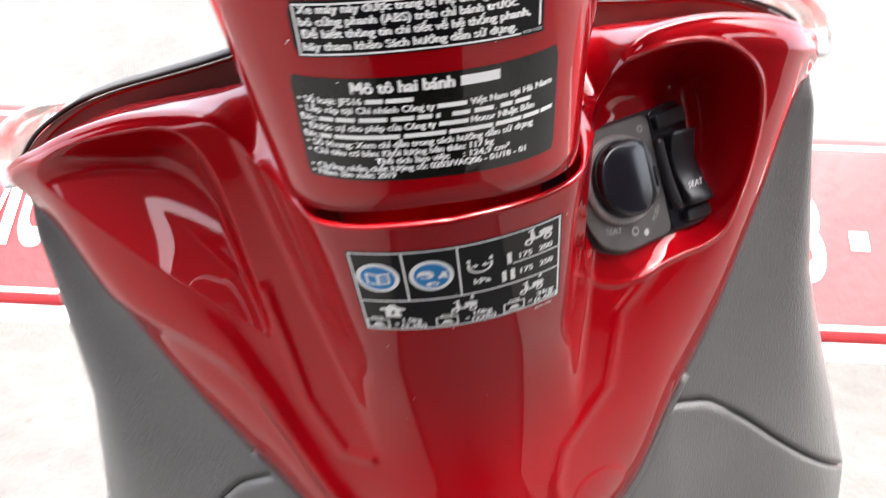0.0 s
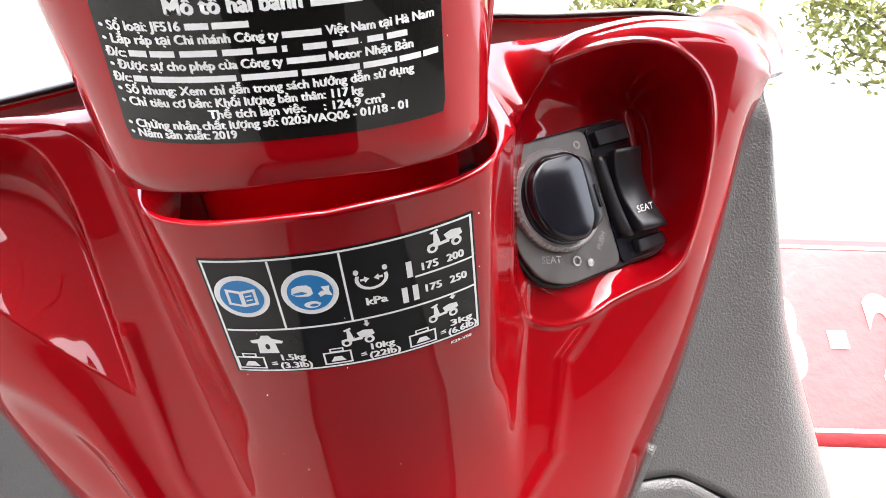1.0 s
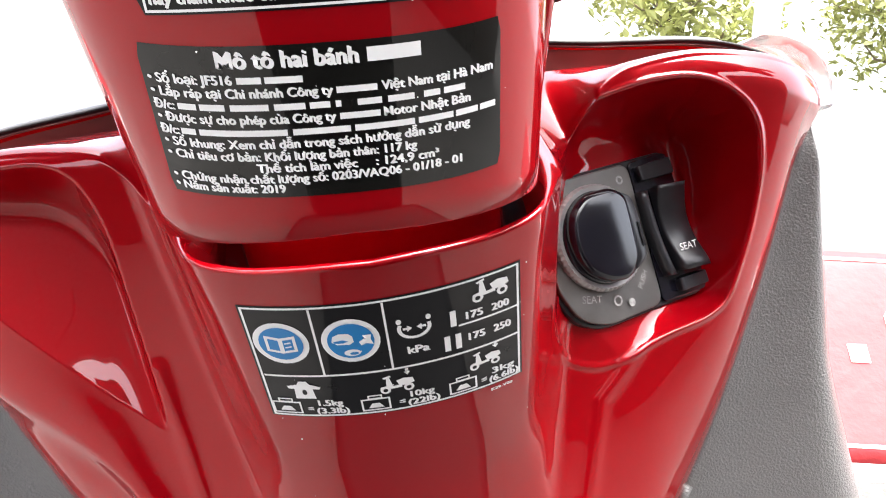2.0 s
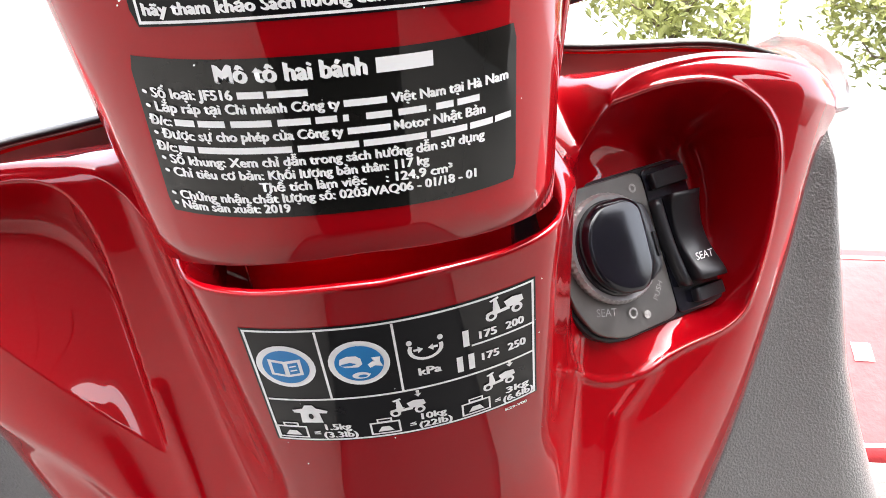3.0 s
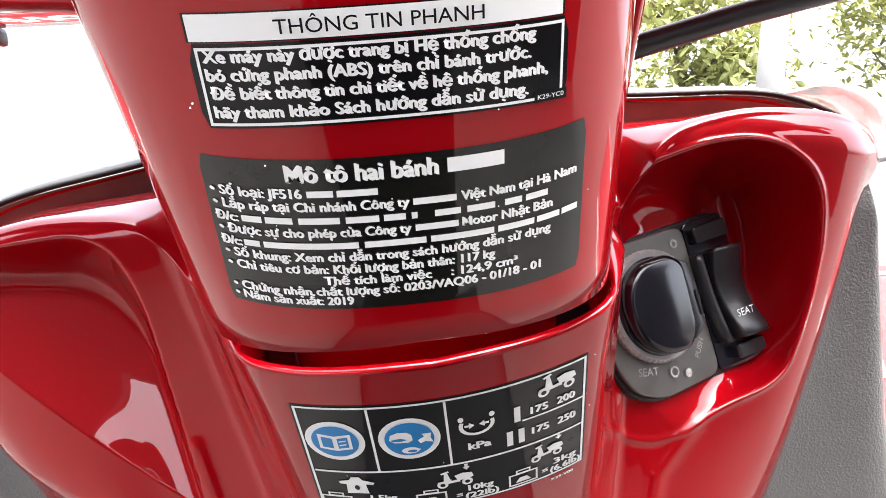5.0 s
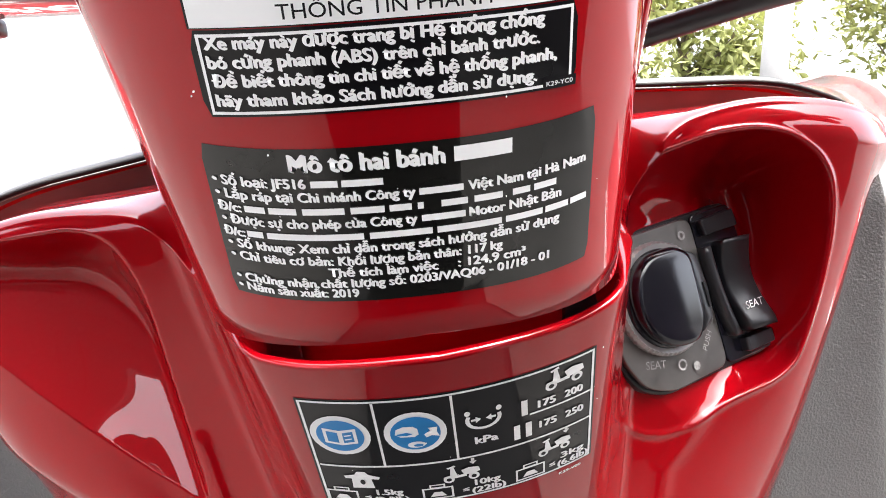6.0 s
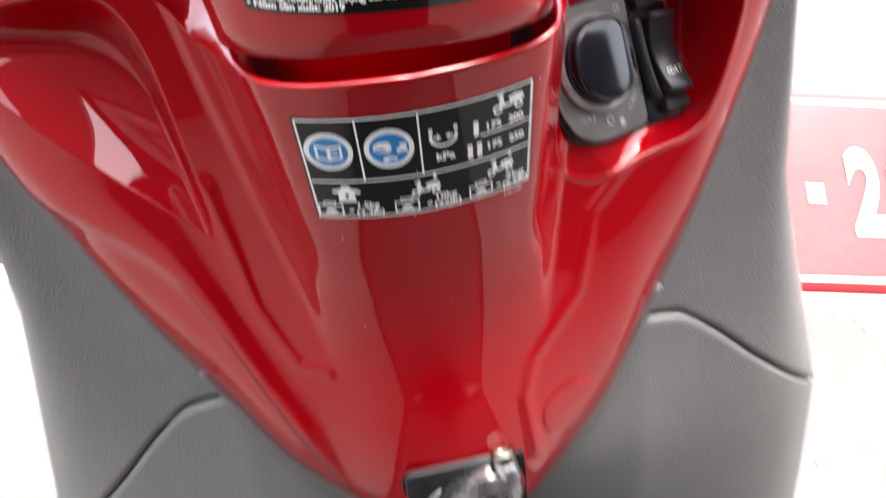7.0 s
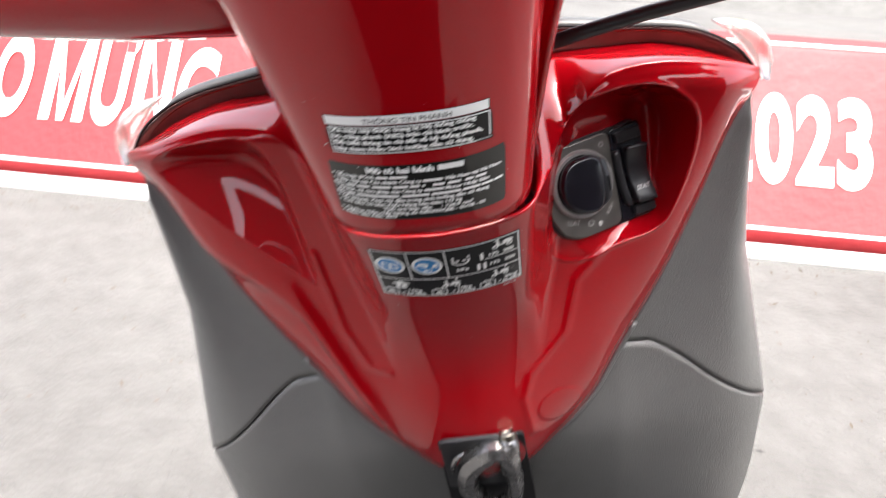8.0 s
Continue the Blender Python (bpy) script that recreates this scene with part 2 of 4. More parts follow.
def banner():
    top = tagged(new("banner"), "long red cloth banner with white lettering leaning on a low bank", "banner")

    def strip(name, s0, s1, r0, r1, mat, lift, label=""):
        bm = bmesh.new()
        ns, nr = max(2, int((s1 - s0) / 0.06)), max(2, int((r1 - r0) / 0.06))
        sheet(bm, [[on_banner(s0 + (s1 - s0) * i / ns, r0 + (r1 - r0) * j / nr, lift) for i in range(ns + 1)] for j in range(nr + 1)])
        ob = part(name, bm, mat, top, label, recalc=True)
        return ob

    solid(strip("cloth", -4.4, 2.6, 0.055, 0.795, BANNER_RED, 0.0), 0.004, 0)
    solid(strip("hem", -4.4, 2.6, 0.0, 0.058, BANNER_WHITE, -0.002, "white bottom hem"), 0.004, 0)
    for r in (0.104, 0.762):
        strip("border_line", -4.4, 2.6, r - 0.006, r + 0.006, BANNER_WHITE, 0.005, "thin white printed line")

    def word(body, s, width, bold=0.035):
        pts, faces = glyphs(body, 1.0, bold=bold, detail=8)
        x0, x1 = min(p[0] for p in pts), max(p[0] for p in pts)
        y0, y1 = -bold, 0.73 + bold
        bm = bmesh.new()
        vs = [bm.verts.new(on_banner(s + (x - x0) / (x1 - x0) * width, 0.26 + (y - y0) / (y1 - y0) * 0.336, 0.006)) for x, y in pts]
        for f in faces:
            try:
                bm.faces.new([vs[i] for i in f])
            except ValueError:
                pass
        part("letter", bm, BANNER_WHITE, top, "white printed capital")

    def bars(s, width, strokes):
        """A capital of straight strokes, each a quadrilateral in its own box of 1 by 1."""
        bm = bmesh.new()
        for k, quad in enumerate(strokes):
            bm.faces.new([bm.verts.new(on_banner(s + a * width, 0.26 + b * 0.336, 0.006 + 0.0005 * k)) for a, b in quad])
        part("letter", bm, BANNER_WHITE, top, "white printed capital")

    bars(-2.70, 0.165, [((0, 0), (0.24, 0), (0.24, 1), (0, 1)), ((0.76, 0), (1, 0), (1, 1), (0.76, 1)), ((0.24, 1), (0.16, 1), (0.42, 0), (0.56, 0)), ((0.44, 0), (0.58, 0), (0.84, 1), (0.76, 1))])
    bars(-2.365, 0.14, [((0, 0), (0.28, 0), (0.28, 1), (0, 1)), ((0.72, 0), (1, 0), (1, 1), (0.72, 1)), ((0.28, 1), (0.20, 1), (0.72, 0), (0.80, 0))])
    for body, s, width in (("O", -2.90, 0.14), ("Ư", -2.52, 0.145), ("G", -2.21, 0.14),
                           ("2", -0.336, 0.118), ("0", -0.209, 0.12), ("2", -0.078, 0.12), ("3", 0.053, 0.112), ("2", 0.395, 0.125), ("0", 0.535, 0.12)):
        word(body, s, width)
    bm = bmesh.new()
    sheet(bm, [[on_banner(s, r, 0.006) for s in (0.252, 0.314)] for r in (0.375, 0.438)])
    part("dash", bm, BANNER_WHITE, top, "white printed dash")
    return top


banner()


def bank():
    """The low sloping bank that carries the banner."""
    bm = bmesh.new()
    rows = []
    for s in np.linspace(-4.5, 2.7, 40):
        a = on_banner(s, 0.0, -0.03)
        c = on_banner(s, 0.80, -0.03)
        a.z = -0.02
        d = c + Vector((0.1, 0.9, 0.0))
        e = Vector((d.x, d.y + 0.4, -0.02))
        rows.append([a, c, c + Vector((0.01, 0.1, 0.005)), d, e])
    sheet(bm, rows)
    return tagged(part("bank", bm, GROUND, smooth=False), "low pale earth bank under the banner", "bank", kind="structure")


bank()


def post():
    bm = bmesh.new()
    tube(bm, [(4.72, 9.0, 1.6), (4.72, 9.0, 3.0), (4.73, 9.0, 7.0)], 0.17, 16)
    return tagged(part("post", bm, CONCRETE), "plain grey round concrete post", "post")


post()


def tree(x, y, height, spread, seed, leaves=4600):
    rnd = random.Random(seed)
    top = tagged(new("tree"), "broadleaf tree with thin yellow-green leaves in sun", "tree", group="trees behind the wall")
    top.location = (x, y, rise(x, y) - 0.03)
    bm = bmesh.new()
    tips = []
    trunk = [Vector((0.15 * math.sin(k * 0.9 + seed), 0.1 * math.cos(k * 1.3 + seed), height * 0.55 * k / 6)) for k in range(7)]
    tube(bm, trunk, [0.13 * (1 - 0.09 * k) for k in range(7)], 9)
    for k in range(16):
        a = rnd.uniform(0, 2 * math.pi)
        p = trunk[rnd.choice((1, 2, 3, 4, 5, 6))].copy()
        pts, d = [p], Vector((math.cos(a), math.sin(a), rnd.uniform(0.3, 0.9)))
        for q in range(5):
            p = p + d * spread / 5.5 * rnd.uniform(0.7, 1.1)
            d = (d + Vector((rnd.uniform(-0.4, 0.4), rnd.uniform(-0.4, 0.4), rnd.uniform(-0.35, 0.3)))).normalized()
            pts.append(p)
            tips.append(p)
        tube(bm, pts, [0.045 * (1 - q / 6.0) for q in range(6)], 6)
    part("trunk", bm, BARK, top)
    bm = bmesh.new()
    for k in range(leaves):
        c = rnd.choice(tips) + Vector((rnd.gauss(0, 0.28), rnd.gauss(0, 0.28), rnd.gauss(-0.05, 0.24)))
        s = rnd.uniform(0.07, 0.15)
        m = Matrix.Translation(c) @ Euler((rnd.uniform(-1, 1), rnd.uniform(-1, 1), rnd.uniform(0, 6.3))).to_matrix().to_4x4()
        vs = [bm.verts.new(m @ Vector(p)) for p in ((-s, 0, 0), (-0.2 * s, -0.42 * s, 0.06 * s), (s, 0, -0.15 * s), (-0.2 * s, 0.42 * s, 0.06 * s))]
        bm.faces.new(vs)
    part("crown", bm, LEAF, top, recalc=False)
    return top


for args in ((4.9, 12.0, 5.0, 2.2, 3), (9.6, 12.0, 6.0, 2.4, 8), (13.0, 12.5, 6.0, 2.6, 12)):
    tree(*args)


def unseen_wall(name, a, b, height):
    """Unseen plank wall added behind the viewer to darken reflections and cut side light."""
    a, b = Vector((*a, 0)), Vector((*b, 0))
    along = (b - a).normalized()
    turn = math.degrees(math.atan2(along.y, along.x))
    holder = tagged(new(name), "unseen dark plank wall added to darken reflections", "wall", kind="structure")
    n = max(2, round((b - a).length / 0.17))
    w = (b - a).length / n
    for k in range(n):
        bm = bmesh.new()
        p = a + along * (w * (k + 0.5))
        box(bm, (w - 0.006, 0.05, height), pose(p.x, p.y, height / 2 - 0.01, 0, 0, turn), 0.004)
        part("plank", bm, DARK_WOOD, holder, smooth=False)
    return holder


# added out of view: placed for dark reflections and less light from behind
unseen_wall("wall_right", (0.30, -1.40), (2.9, -0.35), 2.4)
unseen_wall("wall_back", (-4.6, -6.4), (0.22, -1.52), 3.0)
unseen_wall("wall_left", (-5.3, -1.6), (-4.75, -6.3), 2.6)


# ---- the scooter ----
LEAN_SIDE = 11.0
scooter = tagged(new("scooter"), "glossy candy-red scooter with grey leg shield leaning on its stand", "scooter")
scooter.matrix_world = pose(0, 0, 0, 0, -LEAN_SIDE, 0)

EDGE = dense([(0.0, 0.551), (0.032, 0.560), (0.058, 0.581), (0.075, 0.598), (0.09, 0.617), (0.111, 0.657), (0.14, 0.709), (0.162, 0.757), (0.188, 0.820), (0.203, 0.842)])
CREST = dense([(0.0, 0.8115), (0.03, 0.8132), (0.045, 0.8165), (0.053, 0.8212), (0.058, 0.8243), (0.066, 0.8285), (0.076, 0.835), (0.084, 0.845), (0.094, 0.855), (0.108, 0.861), (0.13, 0.863), (0.155, 0.860), (0.18, 0.853), (0.203, 0.843)])
LEDGE = dense([(0.0, 0.868), (0.085, 0.868), (0.11, 0.8675), (0.135, 0.867), (0.166, 0.861), (0.186, 0.852), (0.203, 0.8455)])
POCKET = round_poly([(0.0600, 0.768), (0.0665, 0.7540), (0.0770, 0.7497), (0.0880, 0.7505), (0.1080, 0.7575), (0.1260, 0.7605), (0.1355, 0.7650), (0.1410, 0.7755), (0.1475, 0.7915), (0.1525, 0.8105), (0.1538, 0.8230), (0.1530, 0.8335), (0.1487, 0.8420), (0.1385, 0.8508), (0.1270, 0.8548), (0.1110, 0.8552), (0.0960, 0.8522), (0.0820, 0.8488), (0.0710, 0.8430), (0.0625, 0.822)], 0.010, 4)
DISH = [(-0.181, 0.8460), (-0.157, 0.8550), (-0.110, 0.8560), (-0.0968, 0.838), (-0.0872, 0.7505), (-0.134, 0.795)]


def rim_y(x):
    """The rim sweeps back towards its two ends."""
    return 0.476 - 0.019 * min(1.0, max(0.0, (abs(x) - 0.10) / 0.1035)) ** 2


def crest(x):
    """Height of the cover's upper edge, a little lower over the hollow."""
    return lookup(abs(x), CREST) - (0.0035 * step(0.085, 0.11, -x) * step(0.20, 0.17, -x) if x < 0 else 0.0)


def column_front(z):
    return 0.346 + (0.80 - z) * 0.58


def sag(x):
    a = abs(x) - 0.050
    bend = 0.5 * (a + math.sqrt(a * a + 0.003 ** 2))
    return 0.0075 * (x / 0.04) ** 2 + 2.2 * bend - 0.0002


RIDGE = dense([(0.06, 0.605), (0.066, 0.622), (0.076, 0.648), (0.085, 0.6745), (0.0963, 0.709), (0.108, 0.7376), (0.135, 0.766), (0.166, 0.7825), (0.203, 0.800)], 80)
CREASE_L = [(-0.0873, 0.775), (-0.0829, 0.7459), (-0.0795, 0.7169), (-0.0673, 0.6839), (-0.0549, 0.6787)]
CREASE_R = [(0.095, 0.752), (0.0779, 0.7352), (0.0687, 0.6959), (0.0427, 0.6663), (0.0367, 0.6456), (0.0405, 0.6074)]


def away(x, z, line):
    """Distance to an open line."""
    best = 1e9
    for (ax, az), (bx, bz) in zip(line, line[1:]):
        dx, dz = bx - ax, bz - az
        t = min(1.0, max(0.0, ((x - ax) * dx + (z - az) * dz) / (dx * dx + dz * dz)))
        best = min(best, math.hypot(x - ax - t * dx, z - az - t * dz))
    return best


def scoop(x, z):
    """Depth of the hollow on the left: its floor sinks inwards from the lower edge and turns out again under the crest."""
    gap = []
    for (ax, az), (bx, bz) in zip(DISH, DISH[1:] + DISH[:1]):
        dx, dz = bx - ax, bz - az
        gap.append(((x - ax) * dz - (z - az) * dx) / math.hypot(dx, dz))
    if min(gap) < -0.004:
        return 0.0
    top = softmin(softmin(gap[0], gap[1], 0.006), gap[2], 0.010)
    low = softmin(gap[4], gap[5], 0.004)
    deep = softmin(softmin(0.68 * low, 2.4 * gap[3], 0.008), 1.5 * top, 0.016)
    return max(0.0, softmin(deep, 0.029, 0.016) + 0.0006)


def cover_y(x, z):
    """How far ahead the red inner cover lies."""
    d = max(0.0, z - lookup(abs(x), EDGE))
    base = 0.4485 - 0.034 * (1 - math.exp(-d / 0.045)) - 0.012 * math.exp(-((x / 0.055) ** 2))
    crease = away(x, z, CREASE_L if x < 0 else CREASE_R)
    base -= 0.0011 * math.exp(-((crease / 0.0034) ** 2))
    if x < -0.055:
        over = 0.62 * (z - lookup(-x, RIDGE))
        base -= 0.0042 * math.exp(-((over / (0.015 if over > 0 else 0.0065)) ** 2)) * step(0.055, 0.075, -x)
    knob = math.hypot(abs(x) - 0.062, z - 0.628)
    base -= 0.0006 * step(0.018, 0.0155, knob) if x > 0 else 0.0
    col = column_front(z) + sag(x)
    y = softmin(col, base, 0.022)
    y += 0.0032 * math.exp(-(((abs(x) - 0.0535 + (0.82 - z) * 0.04) / 0.0048) ** 2)) * step(0.716, 0.750, z) * step(0.822, 0.795, z)
    top = max(0.0, z - crest(x) + (0.013 if x > 0 else 0.005))
    y += step(0.085, 0.115, abs(x)) * top * top / (0.026 if x > 0 else 0.009)
    if x < -0.06:
        y += scoop(x, z)
    pocket = inside(x, z, POCKET) if x > 0.045 else -1.0
    if pocket > -0.012:
        y -= 0.0009 * math.exp(-(((pocket + 0.0012) / 0.0012) ** 2))
        floor = 0.4278 + 0.404 * (x - 0.1) + 0.1945 * (z - 0.79)
        floor += 0.030 * step(0.112, 0.160, x + (z - 0.77) * 0.12)
        y += (max(floor, y) - y) * (1 - (1 - min(1.0, max(0.0, (pocket + 0.0004) / (0.011 + 0.016 * step(0.775, 0.83, z))))) ** 2)
    return y


def spread_cols(n, half):
    return [half * (2 * i / n - 1) for i in range(n + 1)]


def inner_cover():
    bm = bmesh.new()
    cols = [*np.linspace(-0.2025, 0.055, 300)[:-1].tolist(), *np.linspace(0.055, 0.165, 190)[:-1].tolist(), *np.linspace(0.165, 0.2025, 26).tolist()]
    rows = []
    nv = 340
    for j in range(nv + 1):
        v = j / nv
        row = []
        for x in cols:
            z0, z1 = lookup(abs(x), EDGE), crest(x)
            z = z0 + (z1 - z0) * v
            row.append((x, cover_y(x, z), z))
        rows.append(row)
    # the rounded lip round the column, and beside it the deck that climbs to the rim
    lip = ((0.0005, 0.0001), (0.0010, 0.0004), (0.0014, 0.0009), (0.0016, 0.0017), (0.0015, 0.0028), (0.0008, 0.005), (-0.002, 0.009), (-0.008, 0.016), (-0.016, 0.024), (-0.022, 0.030))
    climb = (0.008, 0.02, 0.04, 0.07, 0.11, 0.18, 0.30, 0.58, 1.0, 1.0)
    for n, ((up, back), q) in enumerate(zip(lip, climb)):
        row = []
        for x in cols:
            z1, deck = crest(x), step(0.0505, 0.060, abs(x))
            y1 = cover_y(x, z1)
            zl, yl = max(z1 + 0.003, lookup(abs(x), LEDGE)), max(y1 + 0.006, 0.452)
            a = Vector((x, y1 + back, z1 + up))
            b = Vector((x, y1 + (yl - y1) * q, z1 + 0.0035 * (1 - math.exp(-q / 0.06)) + (zl - z1 - 0.0035) * q ** 1.25))
            if n == 9:
                b = Vector((x, max(yl + 0.004, rim_y(x) + 0.003), zl - 0.0005))
            row.append(a.lerp(b, deck))
        rows.append(row)
    sheet(bm, rows)
    return solid(part("inner_cover", bm, RED, scooter, "glossy red inner leg cover with pocket"), 0.002)


inner_cover()


def collar():
    """The dark well between lower cover and steering column."""
    bm = bmesh.new()
    rows = []
    for z, grow in ((0.78, 0.0), (0.81, 0.0), (0.85, 0.0)):
        rows.append([(0.046 * math.cos(a), 0.408 + 0.030 * math.sin(a) + (0.80 - z) * 0.45, z) for a in np.linspace(0, 2 * math.pi, 33)[:-1]])
    sheet(bm, rows, close=True)
    part("steering_well", bm, RED, scooter, "red neck inside the dark gap")


collar()

# ---- upper steering column cover ----
WIDTH = dense([(0.80, 0.0517), (0.826, 0.0534), (0.85, 0.0552), (0.87, 0.0568), (0.90, 0.0594), (0.93, 0.0634), (0.96, 0.069), (1.0, 0.0785), (1.06, 0.088)])
FLARE = dense([(0.83, -0.001), (0.85, 0.001), (0.87, 0.003), (0.90, 0.006), (0.93, 0.009), (0.97, 0.012), (1.06, 0.013)])


NECK_X = -0.0028


def neck_front(z):
    return 0.3165 - (z - 0.836) * 0.44


def neck_y(x, z):
    w = lookup(z, WIDTH)
    k = min(0.9999, abs(x - NECK_X) / w)
    return neck_front(z) + 0.043 * (1 - (1 - k ** 2.4) ** (1 / 2.4))


def steering_cover():
    bm = bmesh.new()
    angles = [math.pi * k / 72 for k in range(73)]
    rows = []
    levels = [0.0] + [k / 40 for k in range(1, 41)]
    for r in (-2, -1, *levels):
        row = []
        for a in angles:
            c = -math.cos(a)
            kx = math.copysign(abs(c) ** (2 / 2.4), c)
            zb = 0.8225 + 0.012 * (1 - math.sin(a) ** (2 / 2.4)) - 0.0035 * max(0.0, kx)
            t = max(0.0, r)
            z = zb + (1.06 - zb) * t
            w = lookup(z, WIDTH)
            x = w * kx
            y = neck_front(z) + 0.043 * (1 - math.sin(a) ** (2 / 2.4))
            if r < 0:
                x, y, z = x * (1 + 0.03 * r), y + 0.002 * -r * (-r), zb + 0.0006 * (2 + r) - 0.0012
            row.append((x + NECK_X, y, z))
        rows.append(row)
    sheet(bm, rows)
    solid(part("column_cover", bm, RED, scooter, "glossy red steering column cover"), 0.002)
    # the rear half, a little narrower so that the joint shows
    bm = bmesh.new()
    rows = []
    for t in np.linspace(0, 1, 24):
        z = 0.83 + 0.23 * t
        w, extra = lookup(z, WIDTH) - 0.001, lookup(z, FLARE)
        yc = neck_front(z) + 0.046
        rows.append([(NECK_X + (w + extra * (1.0 if math.cos(a) > 0 else 0.15)) * math.cos(a), yc + (0.055 if math.sin(a) > 0 else 0.010) * math.sin(a), z) for a in np.linspace(-0.28, math.pi + 0.28, 36)])
    sheet(bm, rows)
    solid(part("rear_column_cover", bm, RED, scooter), 0.002)


steering_cover()


# ---- grey side panels ----
OUTER = [(0.0, 0.1975, 0.829), (0.12, 0.2040, 0.808), (0.26, 0.2055, 0.775), (0.5, 0.207, 0.715), (0.7, 0.2145, 0.668), (0.85, 0.222, 0.622), (1.0, 0.2285, 0.580)]
SEAM = [(0.0, 0.111, 0.657), (0.18, 0.133, 0.655), (0.38, 0.155, 0.640), (0.58, 0.178, 0.619), (0.8, 0.204, 0.598), (1.0, 0.2285, 0.580)]


def curve2(t, table):
    return lookup(t, [(r[0], r[1]) for r in table]), lookup(t, [(r[0], r[2]) for r in table])


def panel_y(s):
    return 0.4505 + 0.0195 * s - 0.013 * math.sin(math.pi * s ** 2.0)


def side_panel(side):
    bm = bmesh.new()
    rows = []
    nt_, ns_ = 48, 30
    for j in range(nt_ + 1):
        t = j / nt_
        zin = 0.838 + (0.659 - 0.838) * t
        inner = (lookup(zin, sorted((z, x) for x, z in EDGE)), zin)
        outer = curve2(t, OUTER)
        row = []
        for i in range(ns_ + 1):
            s = i / ns_
            x, z = inner[0] + (outer[0] - inner[0]) * s, inner[1] + (outer[1] - inner[1]) * s
            sx, sz = curve2(s, SEAM)
            bx, bz = 0.111 + (0.2285 - 0.111) * s, 0.659 + (0.580 - 0.659) * s
            x, z = x + (sx - bx) * t, z + (sz + 0.0008 - bz) * t
            row.append((side * x, panel_y(s) + 0.007 * max(0.0, 1 - t * 9) ** 2, z))
        rows.append(row)
    sheet(bm, rows)
    bm2 = solid(part("side_panel", bm, GREY, scooter, "grained grey plastic leg shield side"), 0.003)
    return bm2


side_panel(1)
side_panel(-1)

LOW_TOP = dense([(0.0, 0.5495), (0.032, 0.5585), (0.058, 0.5795), (0.075, 0.5965), (0.09, 0.6155), (0.111, 0.6555), (0.133, 0.6535), (0.155, 0.6385), (0.178, 0.6175), (0.204, 0.5965), (0.2285, 0.5785)])
LOW_BOTTOM = dense([(0.0, 0.33), (0.14, 0.335), (0.17, 0.375), (0.195, 0.42), (0.217, 0.472), (0.226, 0.525), (0.2285, 0.576)])


def lower_y(x, z):
    s = min(1.0, max(0.0, (abs(x) - 0.111) / 0.1175))
    fall = 0.5 * ((0.575 - z) + math.sqrt((0.575 - z) ** 2 + 0.02 ** 2)) - 0.002
    return panel_y(s) + fall * (0.44 - 0.32 * step(0.04, 0.22, abs(x)))


def lower_panel():
    bm = bmesh.new()
    cols = spread_cols(110, 0.2283)
    rows = []
    for j in range(49):
        v = j / 48
        rows.append([(x, lower_y(x, z), z) for x in cols for z in (lookup(abs(x), LOW_TOP) * (1 - v) + lookup(abs(x), LOW_BOTTOM) * v,)])
    sheet(bm, rows)
    return solid(part("lower_panel", bm, GREY, scooter, "grained grey plastic lower leg shield"), 0.006)


lower_panel()


def cover_lip():
    """The rounded inner edge of the grey panels along the red cover."""
    for side in (-1, 1):
        bm = bmesh.new()
        pts = [(side * x, (lower_y(x, z) if x < 0.111 else panel_y(0.0)) - 0.0016, z - 0.0028) for x, z in EDGE[::2] if 0.03 < x < 0.125]
        tube(bm, pts, 0.0023, 10)
        part("panel_lip", bm, GREY, scooter, "rounded pale edge of the grey panel")


cover_lip()


def seam_backing(side):
    """Dark flange behind the joint of the two grey panels."""
    bm = bmesh.new()
    rows = []
    for s in np.linspace(0.0, 1.0, 30):
        x, z = curve2(s, SEAM)
        y = panel_y(s) + 0.0035
        rows.append([(side * x * 0.996, y, z - 0.007), (side * x * 0.996, y, z + 0.007)])
    sheet(bm, rows)
    solid(part("seam_flange", bm, BLACK, scooter), 0.002)


seam_backing(1)
seam_backing(-1)

# ---- front shell with its rim ----
RIM = dense([(0.0, 0.889), (0.05, 0.887), (0.087, 0.883), (0.108, 0.880), (0.13, 0.8775), (0.15, 0.875), (0.167, 0.871), (0.180, 0.865), (0.190, 0.858), (0.1965, 0.850), (0.200, 0.844)], 60)


